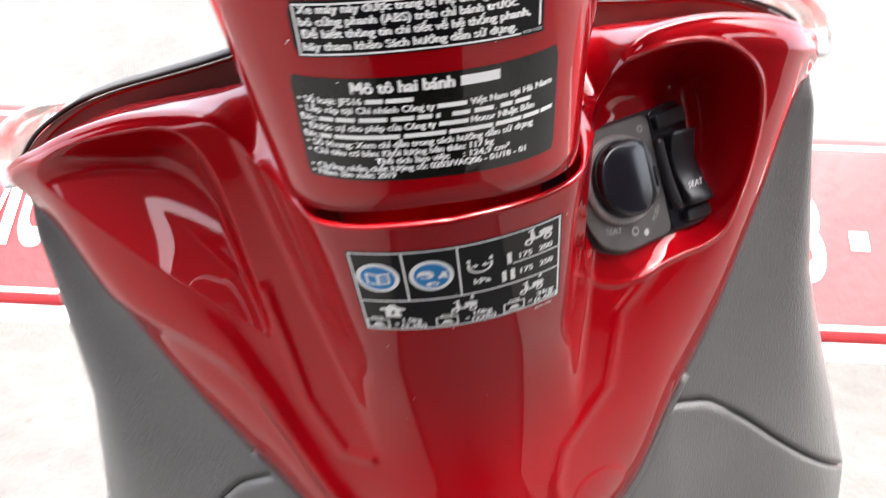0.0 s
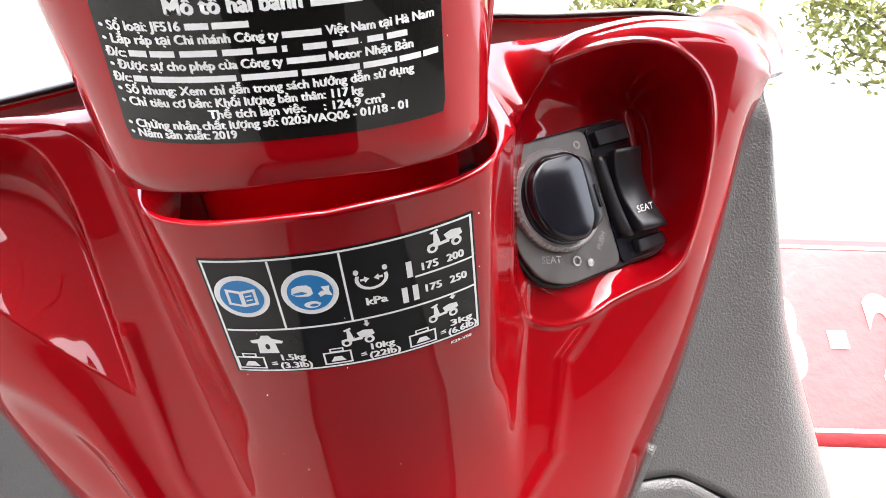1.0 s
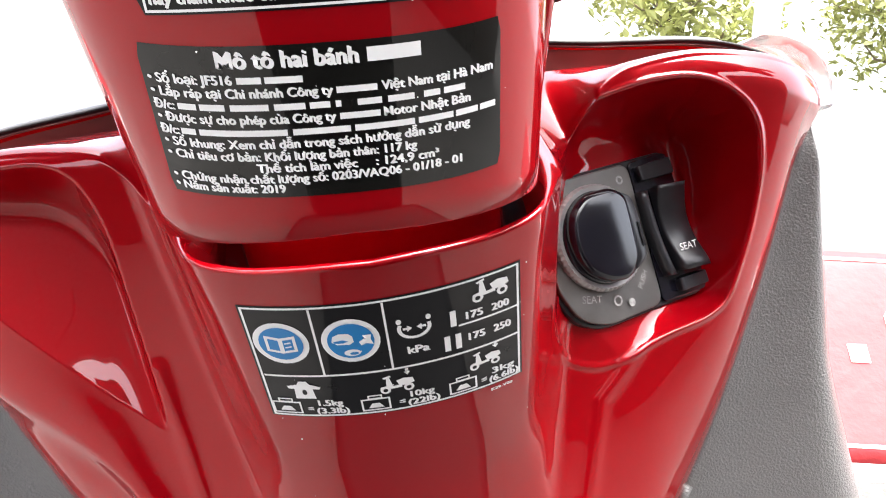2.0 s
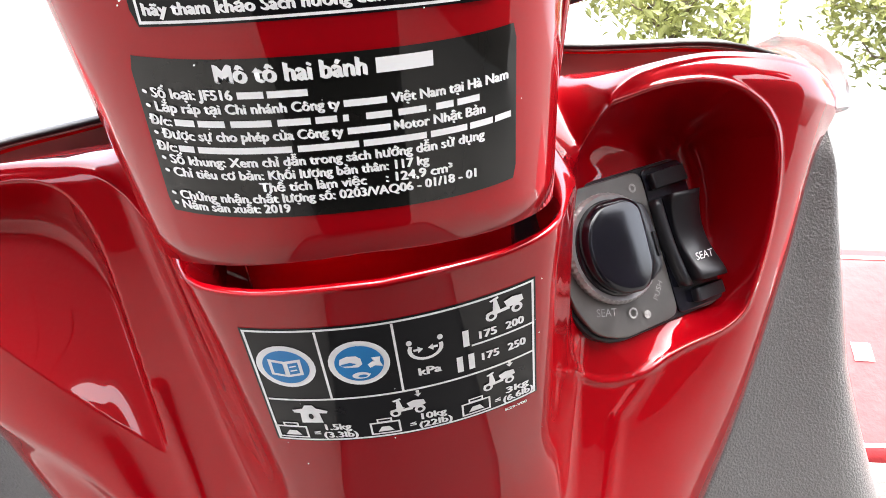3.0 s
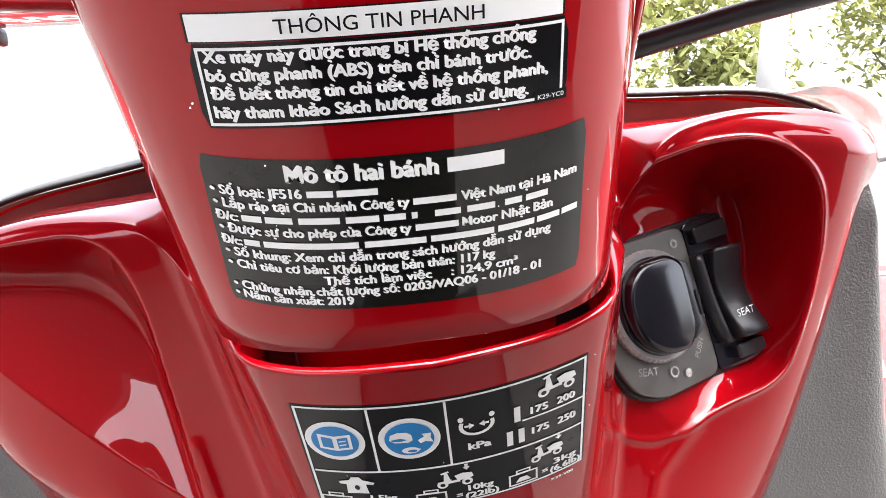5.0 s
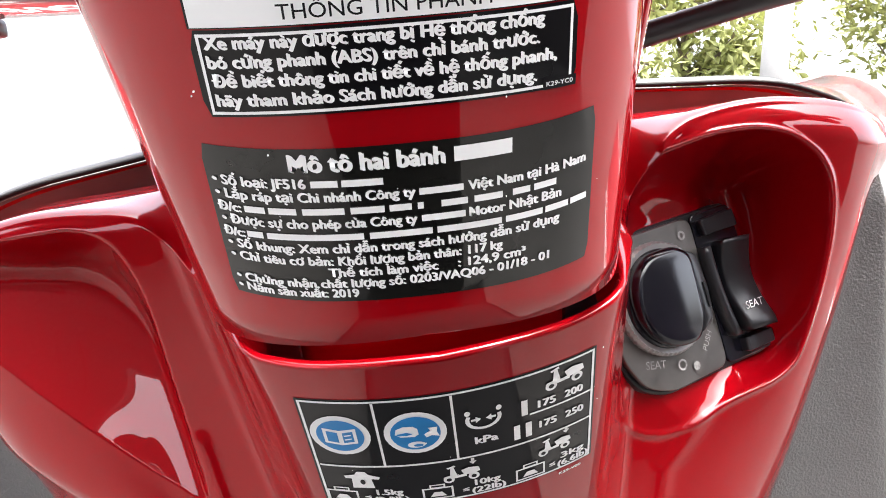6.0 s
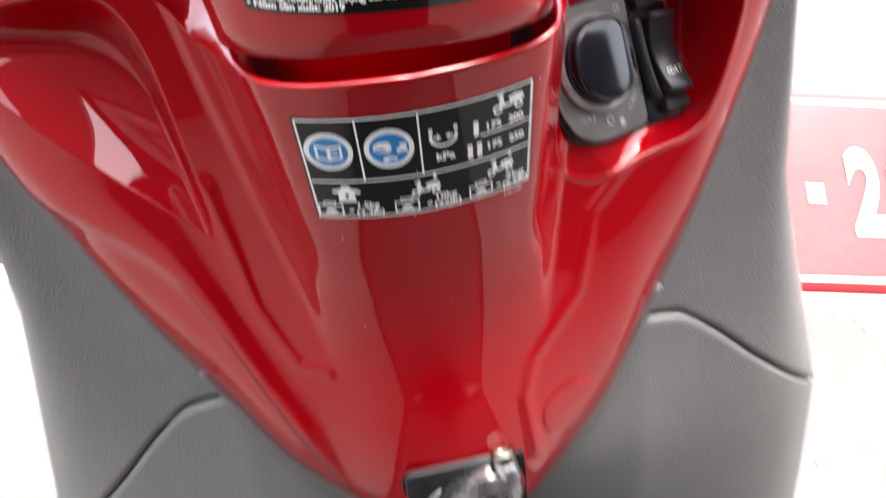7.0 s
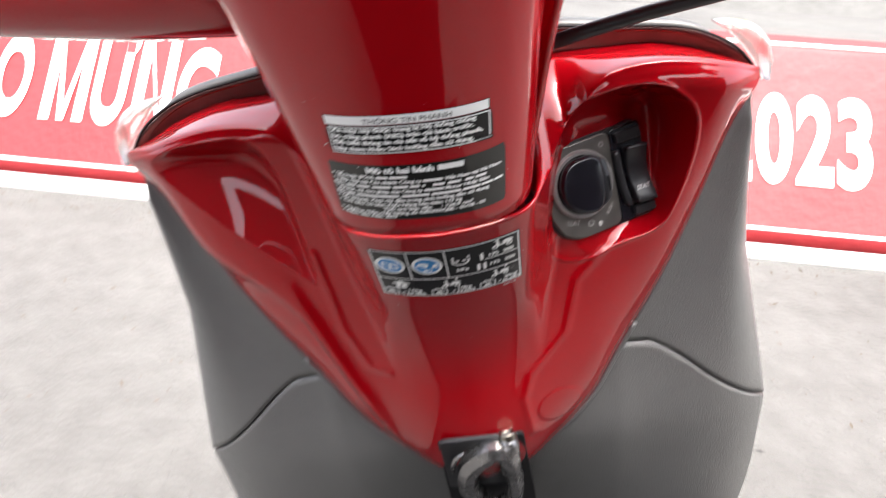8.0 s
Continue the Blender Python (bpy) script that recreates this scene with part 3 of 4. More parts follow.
def front_shell():
    bm = bmesh.new()
    half = [(x, z) for x, z in RIM] + [(0.211, 0.80), (0.211, 0.76), (0.213, 0.71), (0.220, 0.66), (0.230, 0.60), (0.234, 0.575), (0.231, 0.52), (0.221, 0.465), (0.198, 0.41), (0.172, 0.365), (0.14, 0.33), (0.0, 0.32)]
    loop = [(-x, z) for x, z in half[::-1][:-1]] + half
    loop = loop[:-1] if loop[0] == loop[-1] else loop
    rows = []
    for k, (y, grow) in enumerate(((0.474, 0.97), (0.478, 0.985), (0.492, 0.985), (0.53, 0.955), (0.58, 0.88), (0.63, 0.70), (0.66, 0.40), (0.668, 0.1))):
        rows.append([(x * grow, y + (rim_y(x) - 0.476) * step(0.79, 0.84, z) + max(0.0, 0.64 - z) * 0.62, 0.63 + (z - 0.63) * (grow if k else 0.995)) for x, z in loop])
    vs = sheet(bm, rows, close=True)
    bm.faces.new(vs[-1])
    part("front_shell", bm, RED, scooter, "glossy red front body shell")
    # the inner face below the rim
    bm = bmesh.new()
    top = [(-x, z) for x, z in RIM[::-1][:-1]] + RIM
    sheet(bm, [[(x * (0.99 + 0.01 * v), rim_y(x) + 0.003 * (1 - v) - 0.001, (lookup(abs(x), LEDGE) - 0.002) * (1 - v) + (z - 0.001) * v) for x, z in top] for v in (0.0, 0.2, 0.5, 0.8, 1.0)])
    solid(part("rim_lining", bm, LINING, scooter, "dusty brown-grey inner rim"), 0.002)
    for side in (1, -1):
        bm = bmesh.new()
        pts = [(side * x * 1.003, rim_y(x) - 0.001, z + 0.0006) for x, z in RIM if x > 0.06]
        tube(bm, pts, 0.0011, 6)
        part("rim_gasket", bm, RUBBER, scooter, "thin black rubber edge")
        bm = bmesh.new()
        rows = []
        for x, z, w in ((0.181, 0.8715, 0.001), (0.187, 0.8700, 0.0035), (0.193, 0.8665, 0.0060), (0.199, 0.8615, 0.0075), (0.2045, 0.854, 0.0078), (0.2075, 0.845, 0.006), (0.2070, 0.836, 0.002)):
            rows.append([(side * (x + 0.003 + 0.45 * w * math.cos(a)), rim_y(x) + 0.013 + 0.014 * math.sin(a), z + 0.001 + w * 0.9 * math.cos(a)) for a in np.linspace(0, 2 * math.pi, 13)[:-1]])
        vs = sheet(bm, rows, close=True)
        bm.faces.new(vs[0][::-1])
        bm.faces.new(vs[-1])
        part("turn_signal", bm, LENS, scooter, "clear pale turn signal lens")
        bm = bmesh.new()
        rows = []
        for x, z in RIM:
            if 0.05 < x < 0.185:
                k = step(0.05, 0.09, x) * step(0.185, 0.165, x)
                rows.append([(side * (x + o), rim_y(x) + dy, z + up * k + 0.0004) for o, dy, up in ((0.0, 0.0008, 0.0), (0.0003, 0.002, 0.0022), (0.0006, 0.006, 0.0038), (0.0008, 0.012, 0.0040), (0.0008, 0.016, 0.0020))])
        sheet(bm, rows)
        solid(part("rim_trim", bm, DARKTRIM, scooter, "dark grey moulding on the rim"), 0.001, face=(0, 0, 1))


front_shell()


# ---- stickers ----
def sticker(name, label, spot, width, height):
    """A part that carries flat prints; spot(a, b, lift) lays metres across and up from its middle onto the surface."""
    holder = new(name)
    holder.parent = scooter
    holder["label"] = label

    def u2(u, v):
        return (u - 0.5) * width, (0.5 - v) * height

    def patch(pname, u0, v0, u1, v1, mat, lift, corner=0.0):
        bm = bmesh.new()
        (a0, b1), (a1, b0) = u2(u0, v0), u2(u1, v1)
        na, nb = max(1, int((a1 - a0) / 0.002)), max(1, int((b1 - b0) / 0.003))
        rows = []
        for j in range(nb + 1):
            b = b0 + (b1 - b0) * j / nb
            near = min(b - b0, b1 - b)
            cut = corner - math.sqrt(max(0.0, corner ** 2 - (corner - near) ** 2)) if near < corner else 0.0
            rows.append([spot(a0 + cut + (a1 - a0 - 2 * cut) * i / na, b, lift) for i in range(na + 1)])
        sheet(bm, rows)
        return part(pname, bm, mat, holder)

    def frame_lines(u0, v0, u1, v1, t, lift=0.0007, mat=None):
        tu, tv = t / width, t / height
        for k in ((u0, v0, u1, v0 + tv), (u0, v1 - tv, u1, v1), (u0, v0 + tv, u0 + tu, v1 - tv), (u1 - tu, v0 + tv, u1, v1 - tv)):
            patch("border", *k, mat or STICKER_WHITE, lift)

    def shape(pname, outline, mat, lift):
        """A filled outline in u, v."""
        bm = bmesh.new()
        n = len(outline)
        cu, cv = sum(p[0] for p in outline) / n, sum(p[1] for p in outline) / n
        mid = bm.verts.new(spot(*u2(cu, cv), lift))
        ring = [bm.verts.new(spot(*u2(*p), lift)) for p in outline]
        half = [bm.verts.new(spot(*u2((p[0] + cu) / 2, (p[1] + cv) / 2), lift)) for p in outline]
        for i in range(n):
            j = (i + 1) % n
            bm.faces.new((half[i], half[j], mid))
            bm.faces.new((ring[i], ring[j], half[j], half[i]))
        return part(pname, bm, mat, holder)

    def line(text, u0, u1, v, cap, mat=STICKER_WHITE, lift=0.0009, bold=0.0):
        """Letters from u0 to u1 on the base line v, their capitals cap metres high."""
        pts, faces = glyphs(text, 1.0, 0.004)
        x0, x1 = min(p[0] for p in pts), max(p[0] for p in pts)
        a0, b0 = u2(u0, v)
        a1, _ = u2(u1, v)
        bm = bmesh.new()
        for k, (da, db) in enumerate(((-1, 0.5), (1, -0.5), (0, 0)) if bold else ((0, 0),)):
            off = bold * cap * 1.3
            vs = [bm.verts.new(spot(a0 + (x - x0) / (x1 - x0) * (a1 - a0) + da * off, b0 + y / 0.73 * cap + db * off, lift + 0.00003 * k)) for x, y in pts]
            for f in faces:
                try:
                    bm.faces.new([vs[i] for i in f])
                except ValueError:
                    pass
        return part("lettering", bm, mat, holder)

    return patch, frame_lines, shape, line


def lay_neck(cx, cz, turn, lift_sides=0.36):
    def spot(a, b, lift):
        ca, sa = math.cos(radians(turn)), math.sin(radians(turn))
        a, b = a * ca - b * sa, a * sa + b * ca
        x = cx + a
        z = cz + b * 0.915 + lift_sides * (neck_y(x, cz) - neck_front(cz))
        return (x, neck_y(x, z) - 0.45 * lift, z - 0.2 * lift)
    return spot


def lay_cover(cx, cz):
    def spot(a, b, lift):
        x = cx + a
        z = cz + b * 0.865 + 0.45 * sag(x)
        return (x, cover_y(x, z) - 0.45 * lift, z - 0.23 * lift)
    return spot


def disc(u, v, ru, rv, n=28):
    return [(u + ru * math.cos(2 * math.pi * k / n), v + rv * math.sin(2 * math.pi * k / n)) for k in range(n)]


def brake_sticker():
    w, h = 0.0700, 0.0207
    patch, frame_lines, shape, line = sticker("brake_sticker", "white and black brake information sticker", lay_neck(-0.0021, 0.8790, -3.2), w, h)
    patch("backing", 0.0, 0.0, 1.0, 0.245, STICKER_BLACK, 0.0003, 0.001)
    patch("backing", 0.012, 0.255, 1.0, 1.0, STICKER_BLACK, 0.0003, 0.001)
    patch("header", 0.004, 0.012, 0.996, 0.235, STICKER_WHITE, 0.0006, 0.0012)
    line("THÔNG TIN PHANH", 0.24, 0.76, 0.185, 0.0026, INK_BLACK, 0.0017)
    frame_lines(0.03, 0.285, 0.985, 0.975, 0.00055)
    for text, u0, u1, v in (("Xe máy này được trang bị Hệ thống chống", 0.048, 0.90, 0.41), ("bó cứng phanh (ABS) trên chỉ bánh trước.", 0.048, 0.887, 0.568),
                            ("Để biết thông tin chi tiết về hệ thống phanh,", 0.05, 0.937, 0.730), ("hãy tham khảo Sách hướng dẫn sử dụng.", 0.05, 0.88, 0.897)):
        line(text, u0, u1, v, 0.0023, bold=0.06)
    patch("code_field", 0.90, 0.90, 1.0, 1.0, STICKER_BLACK, 0.0008)
    line("K29-YC0", 0.91, 0.99, 0.97, 0.0009)


brake_sticker()


def data_sticker():
    w, h = 0.0778, 0.0343
    patch, frame_lines, shape, line = sticker("data_sticker", "charcoal type-approval sticker with white lines of text", lay_neck(-0.0025, 0.8476, -3.5, 0.47), w, h)
    patch("backing", 0.0, 0.0, 1.0, 1.0, STICKER_GREY, 0.0003, 0.0007)
    cap = 0.0021
    line("Mô tô hai bánh", 0.214, 0.588, 0.133, 0.0037, bold=0.05)
    patch("brand_bar", 0.605, 0.045, 0.768, 0.133, STICKER_WHITE, 0.0008, 0.0006)
    rows = (("• Số loại: JF516", 0.016, 0.245, 0.232), ("• Lắp ráp tại Chi nhánh Công ty", 0.016, 0.511, 0.316), ("Việt Nam tại Hà Nam", 0.646, 0.972, 0.316),
            ("Đ/c:", 0.014, 0.072, 0.403), ("• Được sự cho phép của Công ty", 0.017, 0.511, 0.485), ("Motor Nhật Bản", 0.647, 0.90, 0.485), ("Đ/c:", 0.014, 0.068, 0.570),
            ("• Số khung: Xem chỉ dẫn trong sách hướng dẫn sử dụng", 0.018, 0.897, 0.650), ("• Chỉ tiêu cơ bản: Khối lượng bản thân: 117 kg", 0.018, 0.733, 0.735),
            ("Thể tích làm việc", 0.271, 0.557, 0.815), (": 124,9 cm³", 0.612, 0.798, 0.815), ("• Chứng nhận chất lượng số: 0203/VAQ06 - 01/18 - 01", 0.018, 0.869, 0.893), ("• Năm sản xuất: 2019", 0.018, 0.341, 0.963))
    for text, u0, u1, v in rows:
        line(text, u0, u1, v, cap, bold=0.05)
    bars = [(0.258, 0.324, 0.232), (0.333, 0.435, 0.232), (0.521, 0.633, 0.316), (0.523, 0.636, 0.485)]
    bars += [(u0, u1, 0.403) for u0, u1 in ((0.081, 0.133), (0.142, 0.212), (0.227, 0.332), (0.347, 0.432), (0.444, 0.500), (0.515, 0.530), (0.575, 0.643), (0.660, 0.735), (0.762, 0.810), (0.821, 0.885))]
    bars += [(u0, u1, 0.570) for u0, u1 in ((0.074, 0.116), (0.126, 0.373), (0.388, 0.549), (0.561, 0.732), (0.743, 0.847), (0.855, 0.924), (0.931, 0.982))]
    for u0, u1, v in bars:
        patch("text_bar", u0, v - 0.044, u1, v - 0.003, STICKER_WHITE, 0.0008)


data_sticker()


def load_sticker():
    w, h = 0.0813, 0.0468
    patch, frame_lines, shape, line = sticker("load_sticker", "black and white tyre pressure and load sticker with blue symbols", lay_cover(0.0009, 0.7813), w, h)
    patch("backing", 0.0, 0.0, 1.0, 1.0, STICKER_BLACK, 0.0003)
    frame_lines(0.008, 0.012, 0.992, 0.988, 0.0007)
    for u0, v0, u1, v1 in ((0.02, 0.588, 0.985, 0.604), (0.241, 0.03, 0.2495, 0.588), (0.493, 0.03, 0.5015, 0.588), (0.755, 0.345, 0.985, 0.360)):
        patch("rule", u0, v0, u1, v1, STICKER_WHITE, 0.0007)
    q = w / h
    for u, r in ((0.120, 0.100), (0.368, 0.104)):
        shape("roundel", disc(u, 0.305, r, r * q), STICKER_WHITE, 0.0007)
        shape("roundel_field", disc(u, 0.305, r - 0.021, (r - 0.021) * q), STICKER_BLUE, 0.001)
    for k in (-1, 1):
        shape("book_page", [(0.120, 0.255), (0.120 + k * 0.055, 0.235), (0.120 + k * 0.055, 0.365), (0.120, 0.385)], STICKER_WHITE, 0.0013)
        shape("book_leaf", [(0.120 + k * 0.008, 0.272), (0.120 + k * 0.044, 0.258), (0.120 + k * 0.044, 0.348), (0.120 + k * 0.008, 0.362)], STICKER_BLUE, 0.0015)
    for v in (0.292, 0.325):
        shape("book_line", [(0.133, v), (0.157, v - 0.010), (0.157, v), (0.133, v + 0.010)], STICKER_WHITE, 0.0017)
    shape("helmet", [(0.300, 0.30), (0.306, 0.255), (0.330, 0.235), (0.362, 0.238), (0.376, 0.262), (0.378, 0.310), (0.362, 0.330), (0.318, 0.325)], STICKER_WHITE, 0.0013)
    shape("helmet_opening", [(0.305, 0.296), (0.338, 0.285), (0.360, 0.300), (0.340, 0.312), (0.310, 0.310)], STICKER_BLUE, 0.0015)
    shape("glove", [(0.395, 0.315), (0.418, 0.285), (0.410, 0.262), (0.442, 0.262), (0.438, 0.300), (0.446, 0.345), (0.420, 0.330), (0.402, 0.345)], STICKER_WHITE, 0.0013)
    shape("shoe", disc(0.366, 0.400, 0.030, 0.028), STICKER_WHITE, 0.0013)
    shape("shoe_sole", disc(0.372, 0.405, 0.016, 0.012), STICKER_BLUE, 0.0015)
    for k in range(13):
        a0, a1 = radians(200 - k * 17 - 12), radians(200 - k * 17 + 5)
        o = [(0.596 + r * math.cos(a), 0.27 + r * q * math.sin(a) * 0.85) for r, a in ((0.048, a0), (0.048, a1), (0.062, a1), (0.062, a0))]
        shape("tyre_mark", o, STICKER_WHITE, 0.0009)
    for k in (-1, 1):
        shape("tyre_mark", disc(0.596 + k * 0.053, 0.205, 0.010, 0.022, 10), STICKER_WHITE, 0.00105)
        shape("arrow", [(0.596 + k * 0.008, 0.27), (0.596 + k * 0.026, 0.245), (0.596 + k * 0.026, 0.262), (0.596 + k * 0.042, 0.262), (0.596 + k * 0.042, 0.280), (0.596 + k * 0.026, 0.280), (0.596 + k * 0.026, 0.297)], STICKER_WHITE, 0.0009)
    line("kPa", 0.562, 0.640, 0.485, 0.0030, bold=0.05)
    for text, u0, u1, v in (("175", 0.786, 0.848, 0.315), ("200", 0.884, 0.950, 0.315), ("175", 0.790, 0.852, 0.50), ("250", 0.888, 0.955, 0.50)):
        line(text, u0, u1, v, 0.0029, bold=0.05)
    for u, v in ((0.737, 0.345), (0.708, 0.545), (0.750, 0.545)):
        patch("mark_bar", u - 0.011, v - 0.13, u + 0.011, v, STICKER_WHITE, 0.0009)

    def small_scooter(u, v, k):
        for du in (-0.047, 0.047):
            shape("symbol_wheel", disc(u + du * k, v, 0.021 * k, 0.021 * k * q, 16), STICKER_WHITE, 0.0009)
            shape("symbol_hub", disc(u + du * k, v, 0.010 * k, 0.010 * k * q, 12), STICKER_BLACK, 0.0011)
        for o in ([(0.0, -0.080), (0.03, -0.098), (0.066, -0.088), (0.072, -0.045), (0.05, -0.028), (0.012, -0.026)],
                  [(-0.032, -0.006), (0.020, -0.012), (0.020, -0.040), (-0.022, -0.030)],
                  [(-0.038, -0.122), (-0.026, -0.122), (-0.014, -0.030), (-0.034, -0.010), (-0.042, -0.030)],
                  [(-0.052, -0.122), (-0.022, -0.140), (-0.018, -0.125), (-0.046, -0.108)],
                  [(-0.062, -0.034), (-0.036, -0.042), (-0.030, -0.022), (-0.068, -0.020)]):
            shape("symbol_body", [(u + a * k, v + b * k) for a, b in o], STICKER_WHITE, 0.001)

    small_scooter(0.880, 0.170, 1.0)
    small_scooter(0.500, 0.780, 0.95)
    small_scooter(0.845, 0.760, 0.90)
    for u, v in ((0.545, 0.635), (0.890, 0.615)):
        shape("load_arrow", [(u - 0.006, v - 0.03), (u + 0.006, v - 0.03), (u + 0.006, v), (u + 0.013, v), (u, v + 0.028), (u - 0.013, v), (u - 0.006, v)], STICKER_WHITE, 0.0011)
    shape("symbol_front", [(0.092, 0.690), (0.130, 0.675), (0.140, 0.645), (0.168, 0.645), (0.178, 0.675), (0.218, 0.700), (0.212, 0.722), (0.186, 0.718), (0.192, 0.810), (0.115, 0.810), (0.118, 0.716), (0.097, 0.714)], STICKER_WHITE, 0.0009)
    shape("symbol_lamp", disc(0.154, 0.745, 0.009, 0.026, 12), STICKER_BLACK, 0.0012)
    for u in (0.070, 0.410, 0.752):
        frame_lines(u - 0.056, 0.845, u + 0.056, 0.960, 0.0006, 0.0009)
        frame_lines(u - 0.028, 0.812, u + 0.028, 0.850, 0.0005, 0.0009)
        shape("weight_mark", [(u - 0.030, 0.935), (u - 0.014, 0.890), (u + 0.014, 0.890), (u + 0.030, 0.935)], STICKER_WHITE, 0.0009)
    for top, low, u in (("1.5kg", "(3.3lb)", 0.240), ("10kg", "(22lb)", 0.592), ("3kg", "(6.6lb)", 0.918)):
        line("≤", u - 0.092, u - 0.070, 0.925, 0.0020, bold=0.03)
        line(top, u - 0.046, u + 0.046, 0.882, 0.0027, bold=0.05)
        line(low, u - 0.058, u + 0.064, 0.958, 0.0027, bold=0.05)
    line("K29-V00", 0.865, 0.955, 1.050, 0.0012, bold=0.03)


load_sticker()

def dust():
    """Bright specks of dust on the red paint and the stickers."""
    rnd = random.Random(11)
    bm = bmesh.new()
    for k in range(34):
        on_neck = k % 2
        x = rnd.uniform(-0.045, 0.045)
        z = rnd.uniform(0.838, 0.90) if on_neck else rnd.uniform(0.70, 0.808)
        y = (neck_y(x, z) if on_neck else cover_y(x, z)) - 0.0010
        r = rnd.uniform(0.00010, 0.00024)
        bm.faces.new([bm.verts.new((x + r * math.cos(a) * rnd.uniform(0.6, 1.3), y, z + r * math.sin(a))) for a in (0.3, 1.6, 2.9, 4.1, 5.3)])
    tagged(part("dust_specks", bm, STICKER_WHITE, scooter, "fine pale dust specks", recalc=False), kind="stuff")


dust()

# ---- ignition switch in the pocket ----
SW = Matrix(((0.9272, -0.0665, 0.3687, 0.1000), (0.3746, 0.1646, -0.9124, 0.4248), (0.0, 0.9841, 0.1775, 0.7900), (0, 0, 0, 1)))


def ignition():
    holder = new("ignition_switch")
    holder.parent = scooter
    holder["label"] = "black rotary ignition switch with seat opener in the pocket"
    out = round_poly([(-0.041, 0.033), (0.030, 0.039), (0.0352, -0.0225), (-0.022, -0.0268), (-0.0335, -0.0225), (-0.0410, -0.010)], 0.006)
    bm = bmesh.new()
    slab(bm, out, 0.030, SW @ pose(0, 0, -0.0305), 0.001)
    part("housing", bm, BLACK, holder, smooth=False)
    bm = bmesh.new()
    slab(bm, round_poly([(-0.0398, 0.0318), (0.0062, 0.0358), (0.0084, -0.0228), (-0.0205, -0.0255), (-0.0325, -0.0212), (-0.0395, -0.009)], 0.005), 0.002, SW @ pose(0, 0, -0.0002), 0.0006)
    part("key_plate", bm, PLATE, holder, "satin bronze-grey plate", smooth=False)
    bm = bmesh.new()
    slab(bm, round_poly([(0.0072, 0.0358), (0.0287, 0.0378), (0.0343, -0.0215), (0.0094, -0.0228)], 0.003), 0.0012, SW @ pose(0, 0, -0.0001), 0.0005)
    part("opener_plate", bm, GLOSS, holder, smooth=False)
    c = pose(-0.0165, 0.0085, 0.0017)
    bm = bmesh.new()
    ring = []
    for r, z in ((0.0208, 0.0), (0.0208, 0.0022), (0.0198, 0.0034), (0.0182, 0.0030), (0.0176, 0.0010)):
        ring.append([SW @ c @ Vector(((r + (0.00035 if k % 2 and r > 0.0184 else 0)) * math.cos(2 * math.pi * k / 120), (r + (0.00035 if k % 2 and r > 0.0184 else 0)) * math.sin(2 * math.pi * k / 120), z)) for k in range(120)])
    sheet(bm, ring, close=True)
    part("ribbed_ring", bm, RING, holder, "fine-ribbed grey ring", smooth=False)
    bm = bmesh.new()
    rows = []
    for r, z in ((0.0184, 0.0), (0.0183, 0.0032), (0.0179, 0.0042), (0.0170, 0.0046), (0.0155, 0.0042), (0.012, 0.0038), (0.004, 0.0036), (0.0005, 0.0036)):
        rows.append([SW @ c @ Vector((r * math.cos(a), r * math.sin(a), z)) for a in np.linspace(0, 2 * math.pi, 49)[:-1]])
    vs = sheet(bm, rows, close=True)
    bm.faces.new(vs[-1])
    part("knob_base", bm, GLOSS, holder)
    bm = bmesh.new()
    g = round_poly([(-0.0178, 0.0030), (-0.0150, 0.0112), (-0.0080, 0.0172), (0.0050, 0.0180), (0.0108, 0.0146), (0.0118, 0.002), (0.0110, -0.0112), (0.0062, -0.0178), (-0.0040, -0.0176), (-0.0122, -0.0130), (-0.0168, -0.0055)], 0.006, 6)
    slab(bm, g, 0.0076, SW @ c @ pose(0, 0, 0.002), 0.0024)
    part("knob_grip", bm, GLOSS, holder)
    bm = bmesh.new()
    slab(bm, round_poly([(0.0076, 0.0164), (0.0136, 0.0138), (0.0164, 0.001), (0.0150, -0.0116), (0.0086, -0.0156)], 0.002), 0.0066, SW @ c @ pose(0, 0, 0.002), 0.0014)
    grip_side = part("grip_side", bm, BLACK, holder, "matt dark grip side")
    bm = bmesh.new()
    box(bm, (0.0013, 0.0095, 0.0006), SW @ c @ pose(0.0142, -0.002, 0.0087, 0, 0, 3), 0.0002)
    part("pointer_slot", bm, RUBBER, holder)
    # rocker that opens the seat, hollowed along its length
    bm = bmesh.new()
    rows = []
    for t in np.linspace(0, 1, 18):
        b = 0.0240 - 0.0355 * t
        a0, a1 = 0.0150 + 0.0028 * t ** 1.5, 0.0300 + 0.0018 * t
        hgt = 0.0075 - 0.0048 * math.sin(math.pi * min(1.0, t * 1.08)) + 0.0015 * t
        e = 0.0012
        rows.append([SW @ Vector(p) for p in ((a0, b, 0), (a0, b, hgt - e), (a0 + e * 0.4, b, hgt - e * 0.3), (a0 + e, b, hgt), ((a0 + a1) / 2, b, hgt + 0.0002), (a1 - e, b, hgt), (a1 - e * 0.4, b, hgt - e * 0.3), (a1, b, hgt - e), (a1, b, 0))])
    vs = sheet(bm, rows)
    bm.faces.new(vs[0])
    bm.faces.new(vs[-1][::-1])
    part("seat_rocker", bm, BLACK, holder, "black rocker lettered SEAT")
    bm = bmesh.new()
    rows = []
